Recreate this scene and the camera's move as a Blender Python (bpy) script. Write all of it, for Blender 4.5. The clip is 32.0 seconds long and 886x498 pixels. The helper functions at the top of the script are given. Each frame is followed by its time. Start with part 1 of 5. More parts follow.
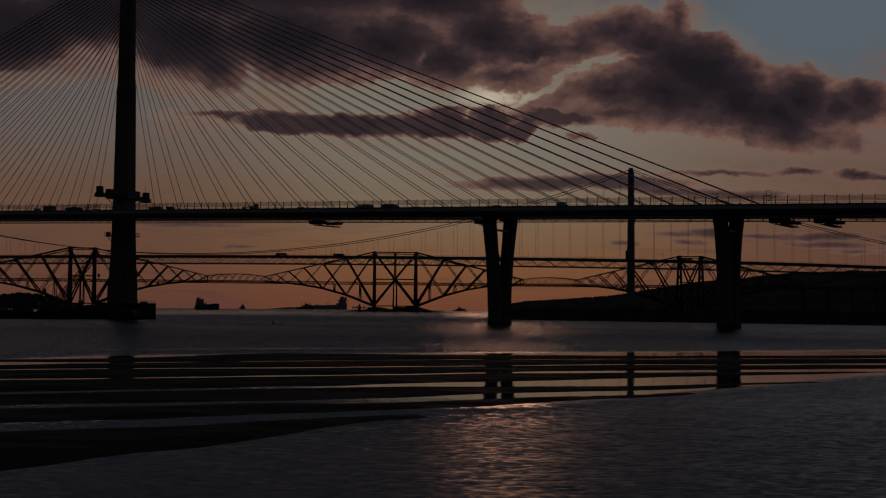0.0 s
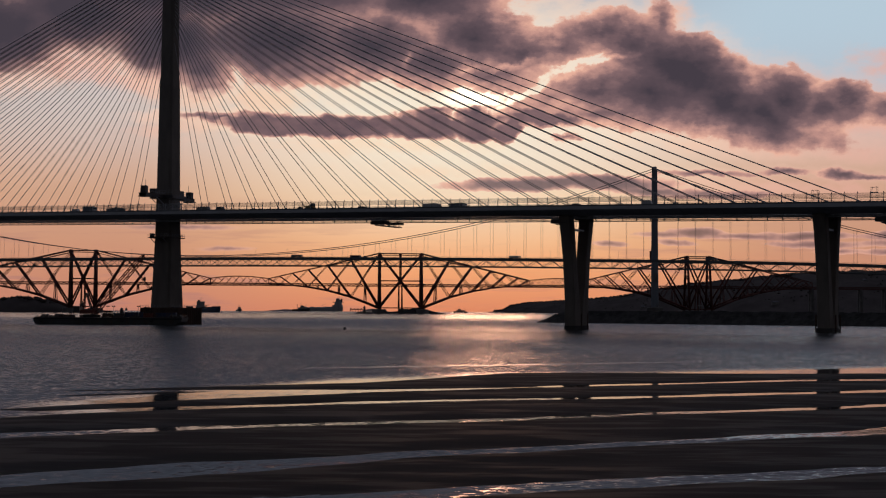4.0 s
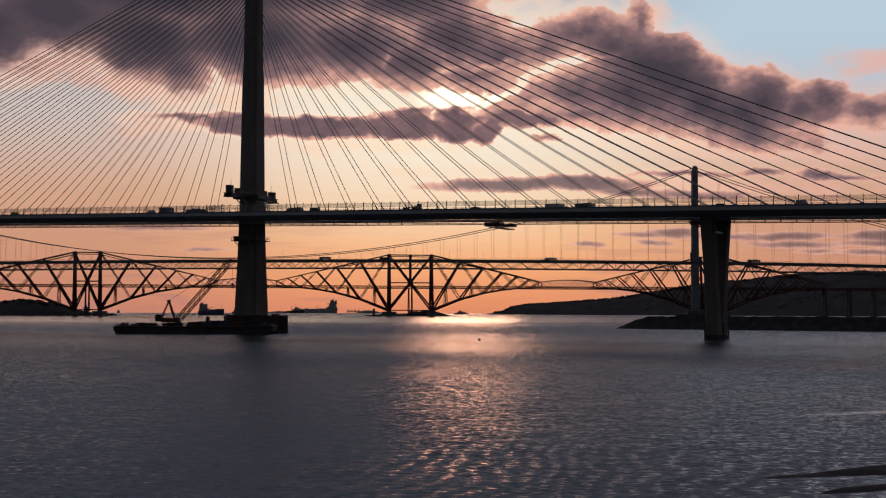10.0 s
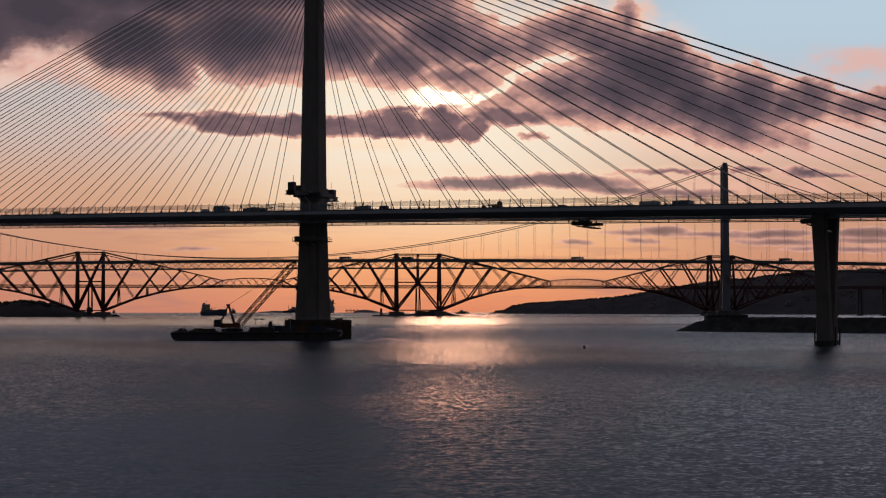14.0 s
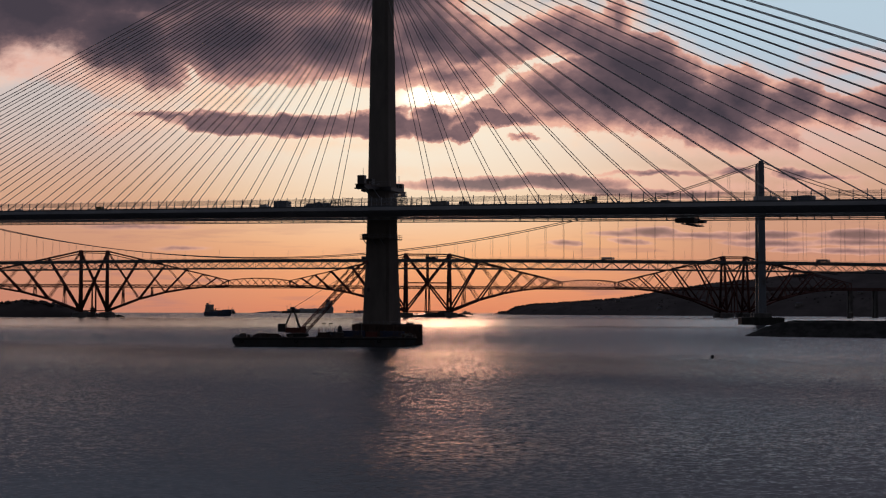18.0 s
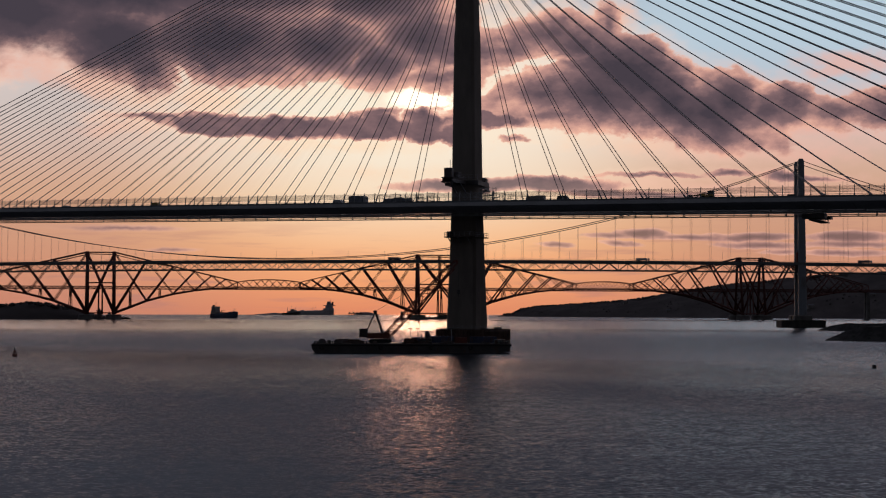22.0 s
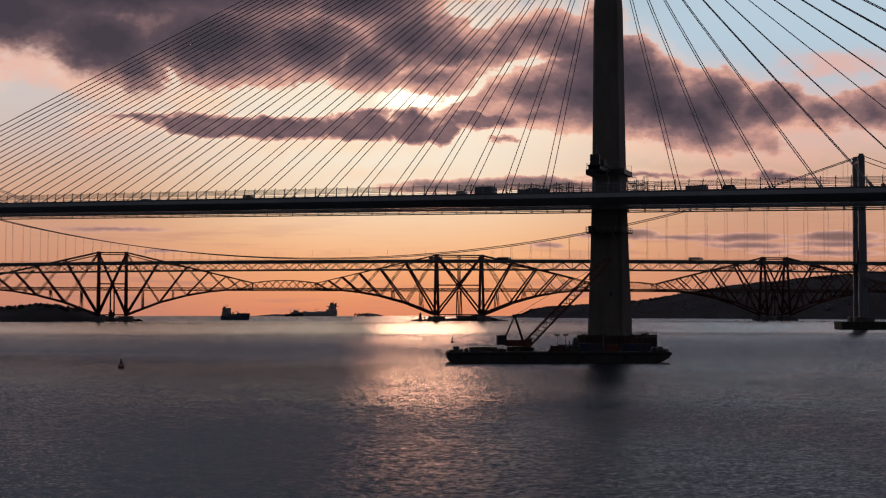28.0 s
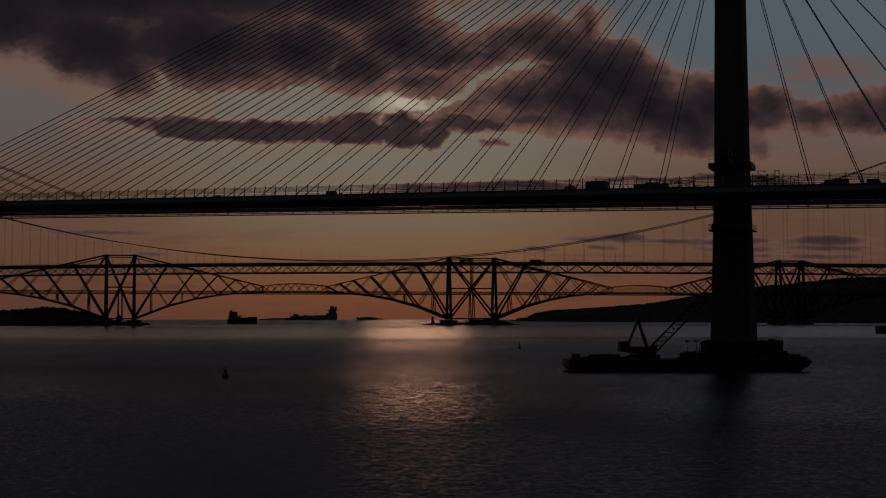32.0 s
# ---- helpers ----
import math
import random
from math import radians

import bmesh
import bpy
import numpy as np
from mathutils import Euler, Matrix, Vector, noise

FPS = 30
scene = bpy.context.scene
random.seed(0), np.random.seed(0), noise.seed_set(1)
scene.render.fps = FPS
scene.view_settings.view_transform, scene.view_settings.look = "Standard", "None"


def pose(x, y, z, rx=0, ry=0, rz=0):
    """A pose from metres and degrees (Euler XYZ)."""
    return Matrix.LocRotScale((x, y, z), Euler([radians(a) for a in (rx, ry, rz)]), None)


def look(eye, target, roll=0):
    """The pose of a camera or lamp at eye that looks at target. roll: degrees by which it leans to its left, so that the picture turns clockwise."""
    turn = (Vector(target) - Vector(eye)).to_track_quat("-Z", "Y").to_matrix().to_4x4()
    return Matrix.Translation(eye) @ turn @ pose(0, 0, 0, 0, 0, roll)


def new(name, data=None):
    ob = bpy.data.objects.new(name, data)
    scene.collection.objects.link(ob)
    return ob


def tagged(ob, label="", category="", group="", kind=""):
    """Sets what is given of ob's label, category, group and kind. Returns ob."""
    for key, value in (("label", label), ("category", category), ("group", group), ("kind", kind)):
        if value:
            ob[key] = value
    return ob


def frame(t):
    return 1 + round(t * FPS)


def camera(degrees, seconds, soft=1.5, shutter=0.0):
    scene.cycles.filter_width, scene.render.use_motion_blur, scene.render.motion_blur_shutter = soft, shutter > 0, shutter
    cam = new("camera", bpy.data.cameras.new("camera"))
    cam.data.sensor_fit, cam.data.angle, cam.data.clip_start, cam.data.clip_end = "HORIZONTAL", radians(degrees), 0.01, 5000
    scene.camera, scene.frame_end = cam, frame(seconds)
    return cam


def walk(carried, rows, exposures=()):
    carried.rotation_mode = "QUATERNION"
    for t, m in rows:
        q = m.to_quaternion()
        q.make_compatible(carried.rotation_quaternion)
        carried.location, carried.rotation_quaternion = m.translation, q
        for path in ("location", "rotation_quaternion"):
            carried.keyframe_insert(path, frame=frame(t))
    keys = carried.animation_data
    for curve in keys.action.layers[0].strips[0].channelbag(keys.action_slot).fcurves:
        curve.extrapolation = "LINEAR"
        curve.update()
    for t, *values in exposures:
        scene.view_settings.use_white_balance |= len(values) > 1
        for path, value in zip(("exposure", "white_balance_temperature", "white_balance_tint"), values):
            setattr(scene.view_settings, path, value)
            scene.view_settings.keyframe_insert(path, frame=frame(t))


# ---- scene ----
cam = camera(37.0, 32.0, soft=1.18)
PATH = [
    (0, (189.106, -701.76, 6.79), (189.045, -699.763, 6.880), 0.5),
    (1.5, (175.56, -690.978, 6.96), (175.506, -688.981, 7.050), 0.4),
    (3, (161.484, -680.691, 7.44), (161.438, -678.694, 7.5315), 0.3),
    (6, (132.901, -661.451, 8.745), (132.871, -659.453, 8.837), 0.2),
    (9, (103.283, -641.928, 10.247), (103.269, -639.93, 10.34), 0.1),
    (11, (83.412, -627.902, 11.316), (83.407, -625.904, 11.408), 0.1),
    (13, (64.37, -611.576, 12.606), (64.375, -609.578, 12.696), -0.1),
    (14.5, (50.789, -597.117, 13.292), (50.801, -595.119, 13.383), 0.0),
    (16.5, (32.681, -575.608, 14.16), (32.701, -573.611, 14.252), 0.2),
    (18, (18.786, -559.338, 14.44), (18.811, -557.34, 14.531), 0.1),
    (20, (-0.003, -538.428, 14.815), (0.028, -536.431, 14.906), 0.1),
    (21.5, (-13.968, -523.521, 15.04), (-13.931, -521.523, 15.133), 0.1),
    (23, (-27.355, -509.285, 15.309), (-27.314, -507.287, 15.403), 0.1),
    (25, (-44.0, -490.872, 15.969), (-43.954, -488.875, 16.062), 0.1),
    (27.5, (-64.397, -468.324, 16.243), (-64.345, -466.327, 16.337), 0.0),
    (28.5, (-73.012, -459.477, 16.257), (-72.956, -457.48, 16.352), 0.0),
    (30, (-86.987, -446.47, 16.361), (-86.925, -444.473, 16.458), 0.0),
    (31, (-96.507, -437.994, 16.37), (-96.442, -435.997, 16.469), 0.0),
    (32, (-105.951, -429.708, 16.412), (-105.882, -427.712, 16.512), -0.0),
]
exposures = [(0.0, -2.38), (0.5, -1.66), (1.0, -1.05), (1.5, -0.5), (2.0, -0.1), (2.4, -0.05), (3.5, -0.05), (6.0, 0.0), (28.5, 0.0), (29.0, -0.25), (29.5, -0.55), (30.0, -0.95),
             (30.5, -1.3), (31.0, -1.7), (31.5, -2.1), (32.0, -2.5)]
walk(cam, [(t, look(eye, target, roll)) for t, eye, target, roll in PATH], exposures)

# ---- world and sun ----
SUN_AZ, SUN_EL = radians(0.8), radians(10.0)      # to the right of +y, above the horizon


def lin(r, g, b):
    """Linear colour from 0-255 display values."""
    return tuple((c / 255 / 12.92 if c < 10.3 else ((c / 255 + 0.055) / 1.055) ** 2.4) for c in (r, g, b)) + (1.0,)


class Nodes:
    """Short hand for building a node tree."""

    def __init__(self, tree):
        self.tree = tree

    def add(self, kind, **inputs):
        node = self.tree.nodes.new(kind)
        for key, value in inputs.items():
            self.put(node, key.replace("_", " "), value)
        return node

    def put(self, node, key, value):
        socket = node.inputs[int(key) if key.isdigit() else key]
        if isinstance(value, bpy.types.NodeSocket):
            self.tree.links.new(value, socket)
        else:
            socket.default_value = value

    def math(self, op, a, b=0.0, clamp=False):
        node = self.tree.nodes.new("ShaderNodeMath")
        node.operation, node.use_clamp = op, clamp
        self.put(node, "0", a), self.put(node, "1", b)
        return node.outputs[0]

    def smooth(self, value, lo, hi, a=0.0, b=1.0):
        node = self.tree.nodes.new("ShaderNodeMapRange")
        node.interpolation_type = "SMOOTHSTEP"
        for i, v in enumerate((value, lo, hi, a, b)):
            self.put(node, str(i), v)
        return node.outputs[0]

    def mix(self, f, a, b, blend="MIX"):
        node = self.tree.nodes.new("ShaderNodeMix")
        node.data_type, node.blend_type = "RGBA", blend
        self.put(node, "0", f), self.put(node, "6", a), self.put(node, "7", b)
        return node.outputs[2]

    def noise(self, vector, scale, detail=4.0, rough=0.55, distortion=0.0):
        node = self.add("ShaderNodeTexNoise", Scale=scale, Detail=detail, Roughness=rough, Distortion=distortion)
        if vector is not None:
            self.put(node, "Vector", vector)
        return node.outputs["Fac"]

    def ramp(self, value, stops):
        node = self.tree.nodes.new("ShaderNodeValToRGB")
        band = node.color_ramp
        while len(band.elements) < len(stops):
            band.elements.new(0.5)
        for element, (at, colour) in zip(band.elements, stops):
            element.position, element.color = at, colour
        self.put(node, "Fac", value)
        return node.outputs["Color"]


world = bpy.data.worlds.new("dawn_sky")
scene.world = world
world.use_nodes = True
world.node_tree.nodes.clear()
W = Nodes(world.node_tree)
direction = W.add("ShaderNodeTexCoord").outputs["Generated"]
axis = W.add("ShaderNodeSeparateXYZ", Vector=direction)
dx, dy, dz = axis.outputs
ahead = W.math("MAXIMUM", dy, 0.08)
su = W.math("DIVIDE", dx, ahead)                 # slope to the right
sv = W.math("DIVIDE", dz, ahead)                 # slope up
flat_uv = W.add("ShaderNodeCombineXYZ", X=su, Y=W.math("MULTIPLY", sv, 1.7), Z=0.3).outputs[0]
# clear sky: a warm band low down, pale above, blue to the upper south
clear = W.ramp(W.math("MULTIPLY", sv, 4.0), [
    (0.0, lin(226, 140, 102)), (0.03, lin(232, 148, 106)), (0.11, lin(243, 166, 116)), (0.21, lin(247, 187, 138)), (0.35, lin(243, 202, 162)),
    (0.50, lin(234, 206, 186)), (0.66, lin(222, 206, 197)), (0.83, lin(203, 205, 210)), (1.0, lin(150, 160, 176))])
blue = W.math("MULTIPLY", W.smooth(su, 0.05, 0.24), W.smooth(sv, 0.11, 0.20))
clear = W.mix(blue, clear, lin(184, 204, 218))
dull = W.math("MULTIPLY", W.smooth(W.math("ABSOLUTE", W.math("SUBTRACT", su, 0.0)), 0.04, 0.28), W.smooth(sv, 0.23, 0.05))
clear = W.mix(W.math("MULTIPLY", dull, W.smooth(su, -0.1, 0.1, 0.64, 0.66)), clear, lin(180, 126, 113))
glow_r = W.math("SQRT", W.math("ADD", W.math("POWER", W.math("MULTIPLY", W.math("SUBTRACT", su, -0.012), 0.48), 2.0), W.math("POWER", W.math("SUBTRACT", sv, 0.152), 2.0)))
glow = W.smooth(glow_r, 0.125, 0.0)
clear = W.mix(W.math("MULTIPLY", glow, 0.85), clear, lin(255, 244, 222))
core_r = W.math("SQRT", W.math("ADD", W.math("POWER", W.math("MULTIPLY", W.math("SUBTRACT", su, 0.010), 0.42), 2.0), W.math("POWER", W.math("SUBTRACT", sv, 0.162), 2.0)))
core = W.smooth(core_r, 0.017, 0.0)
clear = W.mix(core, clear, (4.0, 3.3, 2.5, 1.0))      # veiled sun, too bright for the film
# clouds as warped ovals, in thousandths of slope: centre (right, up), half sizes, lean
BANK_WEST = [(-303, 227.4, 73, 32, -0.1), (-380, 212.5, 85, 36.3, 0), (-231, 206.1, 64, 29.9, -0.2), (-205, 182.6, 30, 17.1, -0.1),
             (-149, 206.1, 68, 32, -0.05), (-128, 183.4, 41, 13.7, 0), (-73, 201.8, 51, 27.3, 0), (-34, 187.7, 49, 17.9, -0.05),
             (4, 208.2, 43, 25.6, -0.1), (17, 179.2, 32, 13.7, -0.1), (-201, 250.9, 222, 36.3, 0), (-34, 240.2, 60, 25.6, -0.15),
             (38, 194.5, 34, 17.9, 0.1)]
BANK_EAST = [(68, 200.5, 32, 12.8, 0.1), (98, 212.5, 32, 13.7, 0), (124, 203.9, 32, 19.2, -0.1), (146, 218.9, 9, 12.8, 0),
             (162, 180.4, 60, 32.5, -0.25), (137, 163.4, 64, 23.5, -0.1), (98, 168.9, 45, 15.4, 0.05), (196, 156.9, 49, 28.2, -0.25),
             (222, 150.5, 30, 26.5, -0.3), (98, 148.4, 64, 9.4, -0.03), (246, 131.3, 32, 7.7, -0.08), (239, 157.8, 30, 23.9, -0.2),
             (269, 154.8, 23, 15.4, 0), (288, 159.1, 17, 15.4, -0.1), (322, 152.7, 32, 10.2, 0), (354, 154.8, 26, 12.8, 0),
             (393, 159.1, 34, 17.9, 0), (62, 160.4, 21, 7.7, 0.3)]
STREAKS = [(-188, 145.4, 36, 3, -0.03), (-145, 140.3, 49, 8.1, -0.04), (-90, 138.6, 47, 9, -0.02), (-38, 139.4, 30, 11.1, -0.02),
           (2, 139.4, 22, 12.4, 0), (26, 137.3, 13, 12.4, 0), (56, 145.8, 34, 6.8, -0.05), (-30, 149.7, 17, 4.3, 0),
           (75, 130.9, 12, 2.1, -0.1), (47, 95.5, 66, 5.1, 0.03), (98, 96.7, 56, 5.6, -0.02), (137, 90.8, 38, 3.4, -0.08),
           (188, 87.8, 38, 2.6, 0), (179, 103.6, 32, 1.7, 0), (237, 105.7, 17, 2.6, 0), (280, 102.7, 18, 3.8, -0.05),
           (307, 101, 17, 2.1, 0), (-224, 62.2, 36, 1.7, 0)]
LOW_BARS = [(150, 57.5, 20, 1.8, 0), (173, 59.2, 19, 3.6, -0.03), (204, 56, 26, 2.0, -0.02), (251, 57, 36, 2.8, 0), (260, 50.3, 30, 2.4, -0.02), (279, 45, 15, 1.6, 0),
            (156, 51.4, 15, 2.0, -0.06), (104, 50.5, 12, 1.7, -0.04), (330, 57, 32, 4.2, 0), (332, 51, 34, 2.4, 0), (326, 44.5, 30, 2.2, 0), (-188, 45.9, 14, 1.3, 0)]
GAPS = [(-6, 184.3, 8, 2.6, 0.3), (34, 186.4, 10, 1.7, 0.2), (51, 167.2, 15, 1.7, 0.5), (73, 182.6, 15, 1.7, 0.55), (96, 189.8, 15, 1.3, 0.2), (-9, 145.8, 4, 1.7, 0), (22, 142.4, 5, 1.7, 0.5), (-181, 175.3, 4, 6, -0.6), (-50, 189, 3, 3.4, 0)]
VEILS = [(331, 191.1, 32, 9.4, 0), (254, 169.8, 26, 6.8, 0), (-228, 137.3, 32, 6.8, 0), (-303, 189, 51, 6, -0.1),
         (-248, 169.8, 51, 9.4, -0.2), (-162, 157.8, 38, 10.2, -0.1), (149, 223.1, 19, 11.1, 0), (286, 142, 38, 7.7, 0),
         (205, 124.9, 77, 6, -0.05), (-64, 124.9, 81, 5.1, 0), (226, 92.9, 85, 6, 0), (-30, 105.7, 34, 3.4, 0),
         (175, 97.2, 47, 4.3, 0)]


def shifted(vector, step):
    return W.add("ShaderNodeVectorMath", **{"0": vector, "1": step}).outputs[0]


def fbm(vector, scale, detail, rough=0.55, distortion=0.0):
    """Noise about zero, roughly -1 to 1."""
    return W.math("MULTIPLY", W.math("SUBTRACT", W.noise(vector, scale, detail, rough, distortion), 0.5), 3.0)


def ovals(rows, pu, pv, join=7.0):
    """Depth inside a union of ovals, in thousandths, negative outside."""
    depth = None
    for bu, bv, ru, rv, lean_ in rows:
        du = W.math("SUBTRACT", pu, bu)
        dv = W.math("SUBTRACT", W.math("SUBTRACT", pv, bv), W.math("MULTIPLY", du, lean_))
        a = W.math("POWER", W.math("ABSOLUTE", W.math("MULTIPLY", du, 1 / ru)), 2.0)
        b = W.math("POWER", W.math("ABSOLUTE", W.math("MULTIPLY", dv, 1 / rv)), 2.0)
        one = W.math("MULTIPLY", W.math("SUBTRACT", 1.0, W.math("SQRT", W.math("ADD", a, b))), min(ru, rv))
        if depth is None:
            depth = one
        else:
            node = W.add("ShaderNodeMath", **{"0": depth, "1": one, "2": join})
            node.operation = "SMOOTH_MAX"
            depth = node.outputs[0]
    return depth


U, V = W.math("MULTIPLY", su, 1000.0), W.math("MULTIPLY", sv, 1000.0)
cloud_uv = W.add("ShaderNodeCombineXYZ", X=su, Y=W.math("MULTIPLY", sv, 1.35), Z=0.3).outputs[0]
other_uv = shifted(cloud_uv, (3.1, 1.7, 5.2))
high = W.smooth(sv, 0.07, 0.15)                      # low bars are flat and calm, high clouds billow
warp_u = W.math("ADD", W.math("MULTIPLY", fbm(cloud_uv, 24.0, 3.0), 9.0), W.math("MULTIPLY", fbm(other_uv, 85.0, 6.0, 0.6), 5.5))
warp_v = W.math("ADD", W.math("MULTIPLY", fbm(other_uv, 24.0, 3.0), 6.0), W.math("MULTIPLY", fbm(cloud_uv, 85.0, 6.0, 0.6), 4.2))
PU = W.math("ADD", U, warp_u)
PV = W.math("ADD", V, W.math("MULTIPLY", warp_v, W.smooth(sv, 0.05, 0.16, 0.22, 1.0)))
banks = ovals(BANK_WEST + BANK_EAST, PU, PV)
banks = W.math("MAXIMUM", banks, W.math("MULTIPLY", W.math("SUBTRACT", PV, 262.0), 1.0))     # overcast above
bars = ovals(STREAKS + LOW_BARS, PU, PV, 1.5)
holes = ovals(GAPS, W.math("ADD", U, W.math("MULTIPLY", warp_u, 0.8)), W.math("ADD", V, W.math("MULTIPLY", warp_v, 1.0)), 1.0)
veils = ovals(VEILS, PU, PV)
lumps = fbm(cloud_uv, 38.0, 6.0, 0.55, 0.2)
relief = W.math("SUBTRACT", lumps, fbm(shifted(cloud_uv, (0.0, -0.012, 0.0)), 38.0, 6.0, 0.55, 0.2))   # sunlit undersides of the billows
fluff = fbm(W.add("ShaderNodeMapping", Vector=cloud_uv, Scale=(0.7, 1.0, 1.0)).outputs[0], 120.0, 5.0, 0.6)
body = W.math("ADD", W.math("MAXIMUM", W.math("ADD", banks, 5.0), W.math("MINIMUM", W.math("ADD", W.math("MULTIPLY", bars, 4.4), 4.5), 16.0)), W.math("MULTIPLY", W.math("MULTIPLY", lumps, 6.0), high))
body = W.math("ADD", body, W.math("MULTIPLY", fluff, W.smooth(sv, 0.06, 0.15, 1.6, 2.6)))
body = W.math("SUBTRACT", body, W.math("MULTIPLY", W.math("MAXIMUM", W.math("ADD", W.math("ADD", holes, 3.0), W.math("MULTIPLY", fluff, 3.0)), 0.0), 1.6))
west = W.smooth(U, -90.0, -300.0)
cover = W.smooth(body, W.math("MULTIPLY", west, -4.0), W.math("ADD", 4.0, W.math("MULTIPLY", west, 8.0)))
sunward = W.smooth(glow_r, 0.16, 0.02)
deep = W.math("ADD", W.math("MULTIPLY", body, 0.034), W.math("MULTIPLY", relief, -0.16))
deep = W.math("ADD", deep, W.math("MULTIPLY", sunward, -0.10))
thick = W.ramp(deep, [(0.0, lin(238, 182, 160)), (0.16, lin(196, 148, 138)), (0.34, lin(136, 107, 109)), (0.56, lin(98, 81, 88)), (0.95, lin(70, 62, 71))])
thick = W.mix(W.math("MULTIPLY", west, 0.45), thick, W.mix(W.smooth(deep, 0.05, 0.6), lin(190, 150, 142), lin(70, 64, 74)))
rim = W.mix(W.smooth(su, 0.10, 0.34), lin(255, 206, 182), lin(238, 188, 174))
rim = W.mix(W.math("MULTIPLY", sunward, 0.85), rim, lin(255, 236, 208))
halo = W.math("MULTIPLY", W.smooth(W.math("ADD", body, W.math("MULTIPLY", fluff, 3.0)), -16.0, 3.0), high)
veil = W.math("MULTIPLY", W.smooth(W.math("ADD", veils, W.math("ADD", W.math("MULTIPLY", lumps, 5.0), W.math("MULTIPLY", fluff, 3.0))), -6.0, 8.0), 0.75)
streaky = W.noise(W.add("ShaderNodeMapping", Vector=flat_uv, Scale=(0.16, 1.0, 1.0)).outputs[0], 85.0, 5.0, 0.55)
streaky = W.math("MULTIPLY", W.smooth(streaky, 0.52, 0.70), W.smooth(sv, 0.105, 0.02))
clear = W.mix(W.math("MULTIPLY", streaky, W.smooth(W.math("ABSOLUTE", su), 0.03, 0.2, 0.25, 0.5)), clear, lin(176, 124, 118))
clear = W.mix(W.math("MULTIPLY", W.math("MULTIPLY", W.smooth(su, -0.13, -0.30), W.smooth(sv, 0.09, 0.16)), 0.55), clear, lin(203, 197, 196))
heaven = W.mix(W.math("MULTIPLY", halo, W.math("SUBTRACT", 0.60, W.math("MULTIPLY", blue, 0.35))), clear, rim)
heaven = W.mix(veil, heaven, W.mix(sunward, lin(232, 176, 160), lin(255, 222, 188)))
heaven = W.mix(W.math("MULTIPLY", cover, W.smooth(sv, 0.06, 0.12, 0.78, 1.0)), heaven, thick)
# behind the viewer and overhead the sky is dull blue-grey
nishita = W.tree.nodes.new("ShaderNodeTexSky")
nishita.sky_type, nishita.sun_disc, nishita.sun_elevation, nishita.sun_rotation = "NISHITA", False, SUN_EL, SUN_AZ
away = W.mix(W.smooth(dy, -0.35, 0.55), W.mix(W.smooth(dz, 0.0, 0.9), lin(53, 50, 52), lin(70, 74, 86)), W.mix(W.smooth(sv, 0.28, 0.95), W.mix(W.smooth(su, -0.1, 0.5), lin(107, 113, 130), lin(114, 115, 131)), W.mix(W.smooth(su, -0.1, 0.5), lin(124, 128, 144), lin(131, 128, 142))))
away = W.mix(0.002, away, nishita.outputs[0])
front = W.math("MULTIPLY", W.smooth(dy, 0.66, 0.92), W.smooth(sv, 0.36, 0.24))
heaven = W.mix(front, away, heaven)
back = W.add("ShaderNodeBackground", Color=heaven, Strength=1.0)
W.tree.links.new(back.outputs[0], W.add("ShaderNodeOutputWorld").inputs[0])

sun = new("sun", bpy.data.lights.new("sun", "SUN"))
sun.data.energy, sun.data.angle, sun.data.color = 0.043, radians(4.5), (1.0, 0.50, 0.31)
sun.matrix_world = look((0, 0, 500), (-math.sin(SUN_AZ), -math.cos(SUN_AZ), 500 - math.tan(SUN_EL)))


# ---- materials ----
def surface(name, colour, rough=0.7, metal=0.0, scale=1.0, vary=0.25, bump=0.1, streak=0.0, second=None, gloss=0.5):
    """A material with grain at two scales; scale is in features a metre, streak stretches the stains downwards."""
    m = bpy.data.materials.new(name)
    m.use_nodes = True
    m.node_tree.nodes.clear()
    N = Nodes(m.node_tree)
    place = N.add("ShaderNodeTexCoord").outputs["Object"]
    mapped = N.add("ShaderNodeMapping", Vector=place, Scale=(1, 1, 1 - 0.85 * streak)).outputs[0]
    big, small = N.noise(mapped, scale * 0.25, 5.0), N.noise(place, scale * 3.0, 4.0)
    dark = tuple(c * (1 - vary) for c in colour) + (1.0,)
    light = tuple(min(1.0, c * (1 + vary)) for c in colour) + (1.0,)
    tone = N.mix(N.smooth(big, 0.3, 0.7), dark, light)
    if second:
        tone = N.mix(N.smooth(N.noise(mapped, scale * 0.6, 6.0, 0.65), 0.52, 0.68), tone, second + (1.0,))
    tone = N.mix(N.math("MULTIPLY", small, 0.3), tone, dark)
    tint = N.add("ShaderNodeObjectInfo").outputs["Random"]
    tone = N.mix(1.0, tone, N.mix(tint, (0.88, 0.88, 0.88, 1), (1.1, 1.1, 1.1, 1)), "MULTIPLY")
    shader = N.add("ShaderNodeBsdfPrincipled", Base_Color=tone, Metallic=metal, Specular_IOR_Level=gloss,
                   Roughness=N.smooth(small, 0.2, 0.8, max(0.05, rough - 0.12), min(1.0, rough + 0.12)))
    if bump:
        N.put(shader, "Normal", N.add("ShaderNodeBump", Strength=bump, Distance=0.05, Height=small).outputs[0])
    N.tree.links.new(shader.outputs[0], N.add("ShaderNodeOutputMaterial").inputs[0])
    return m


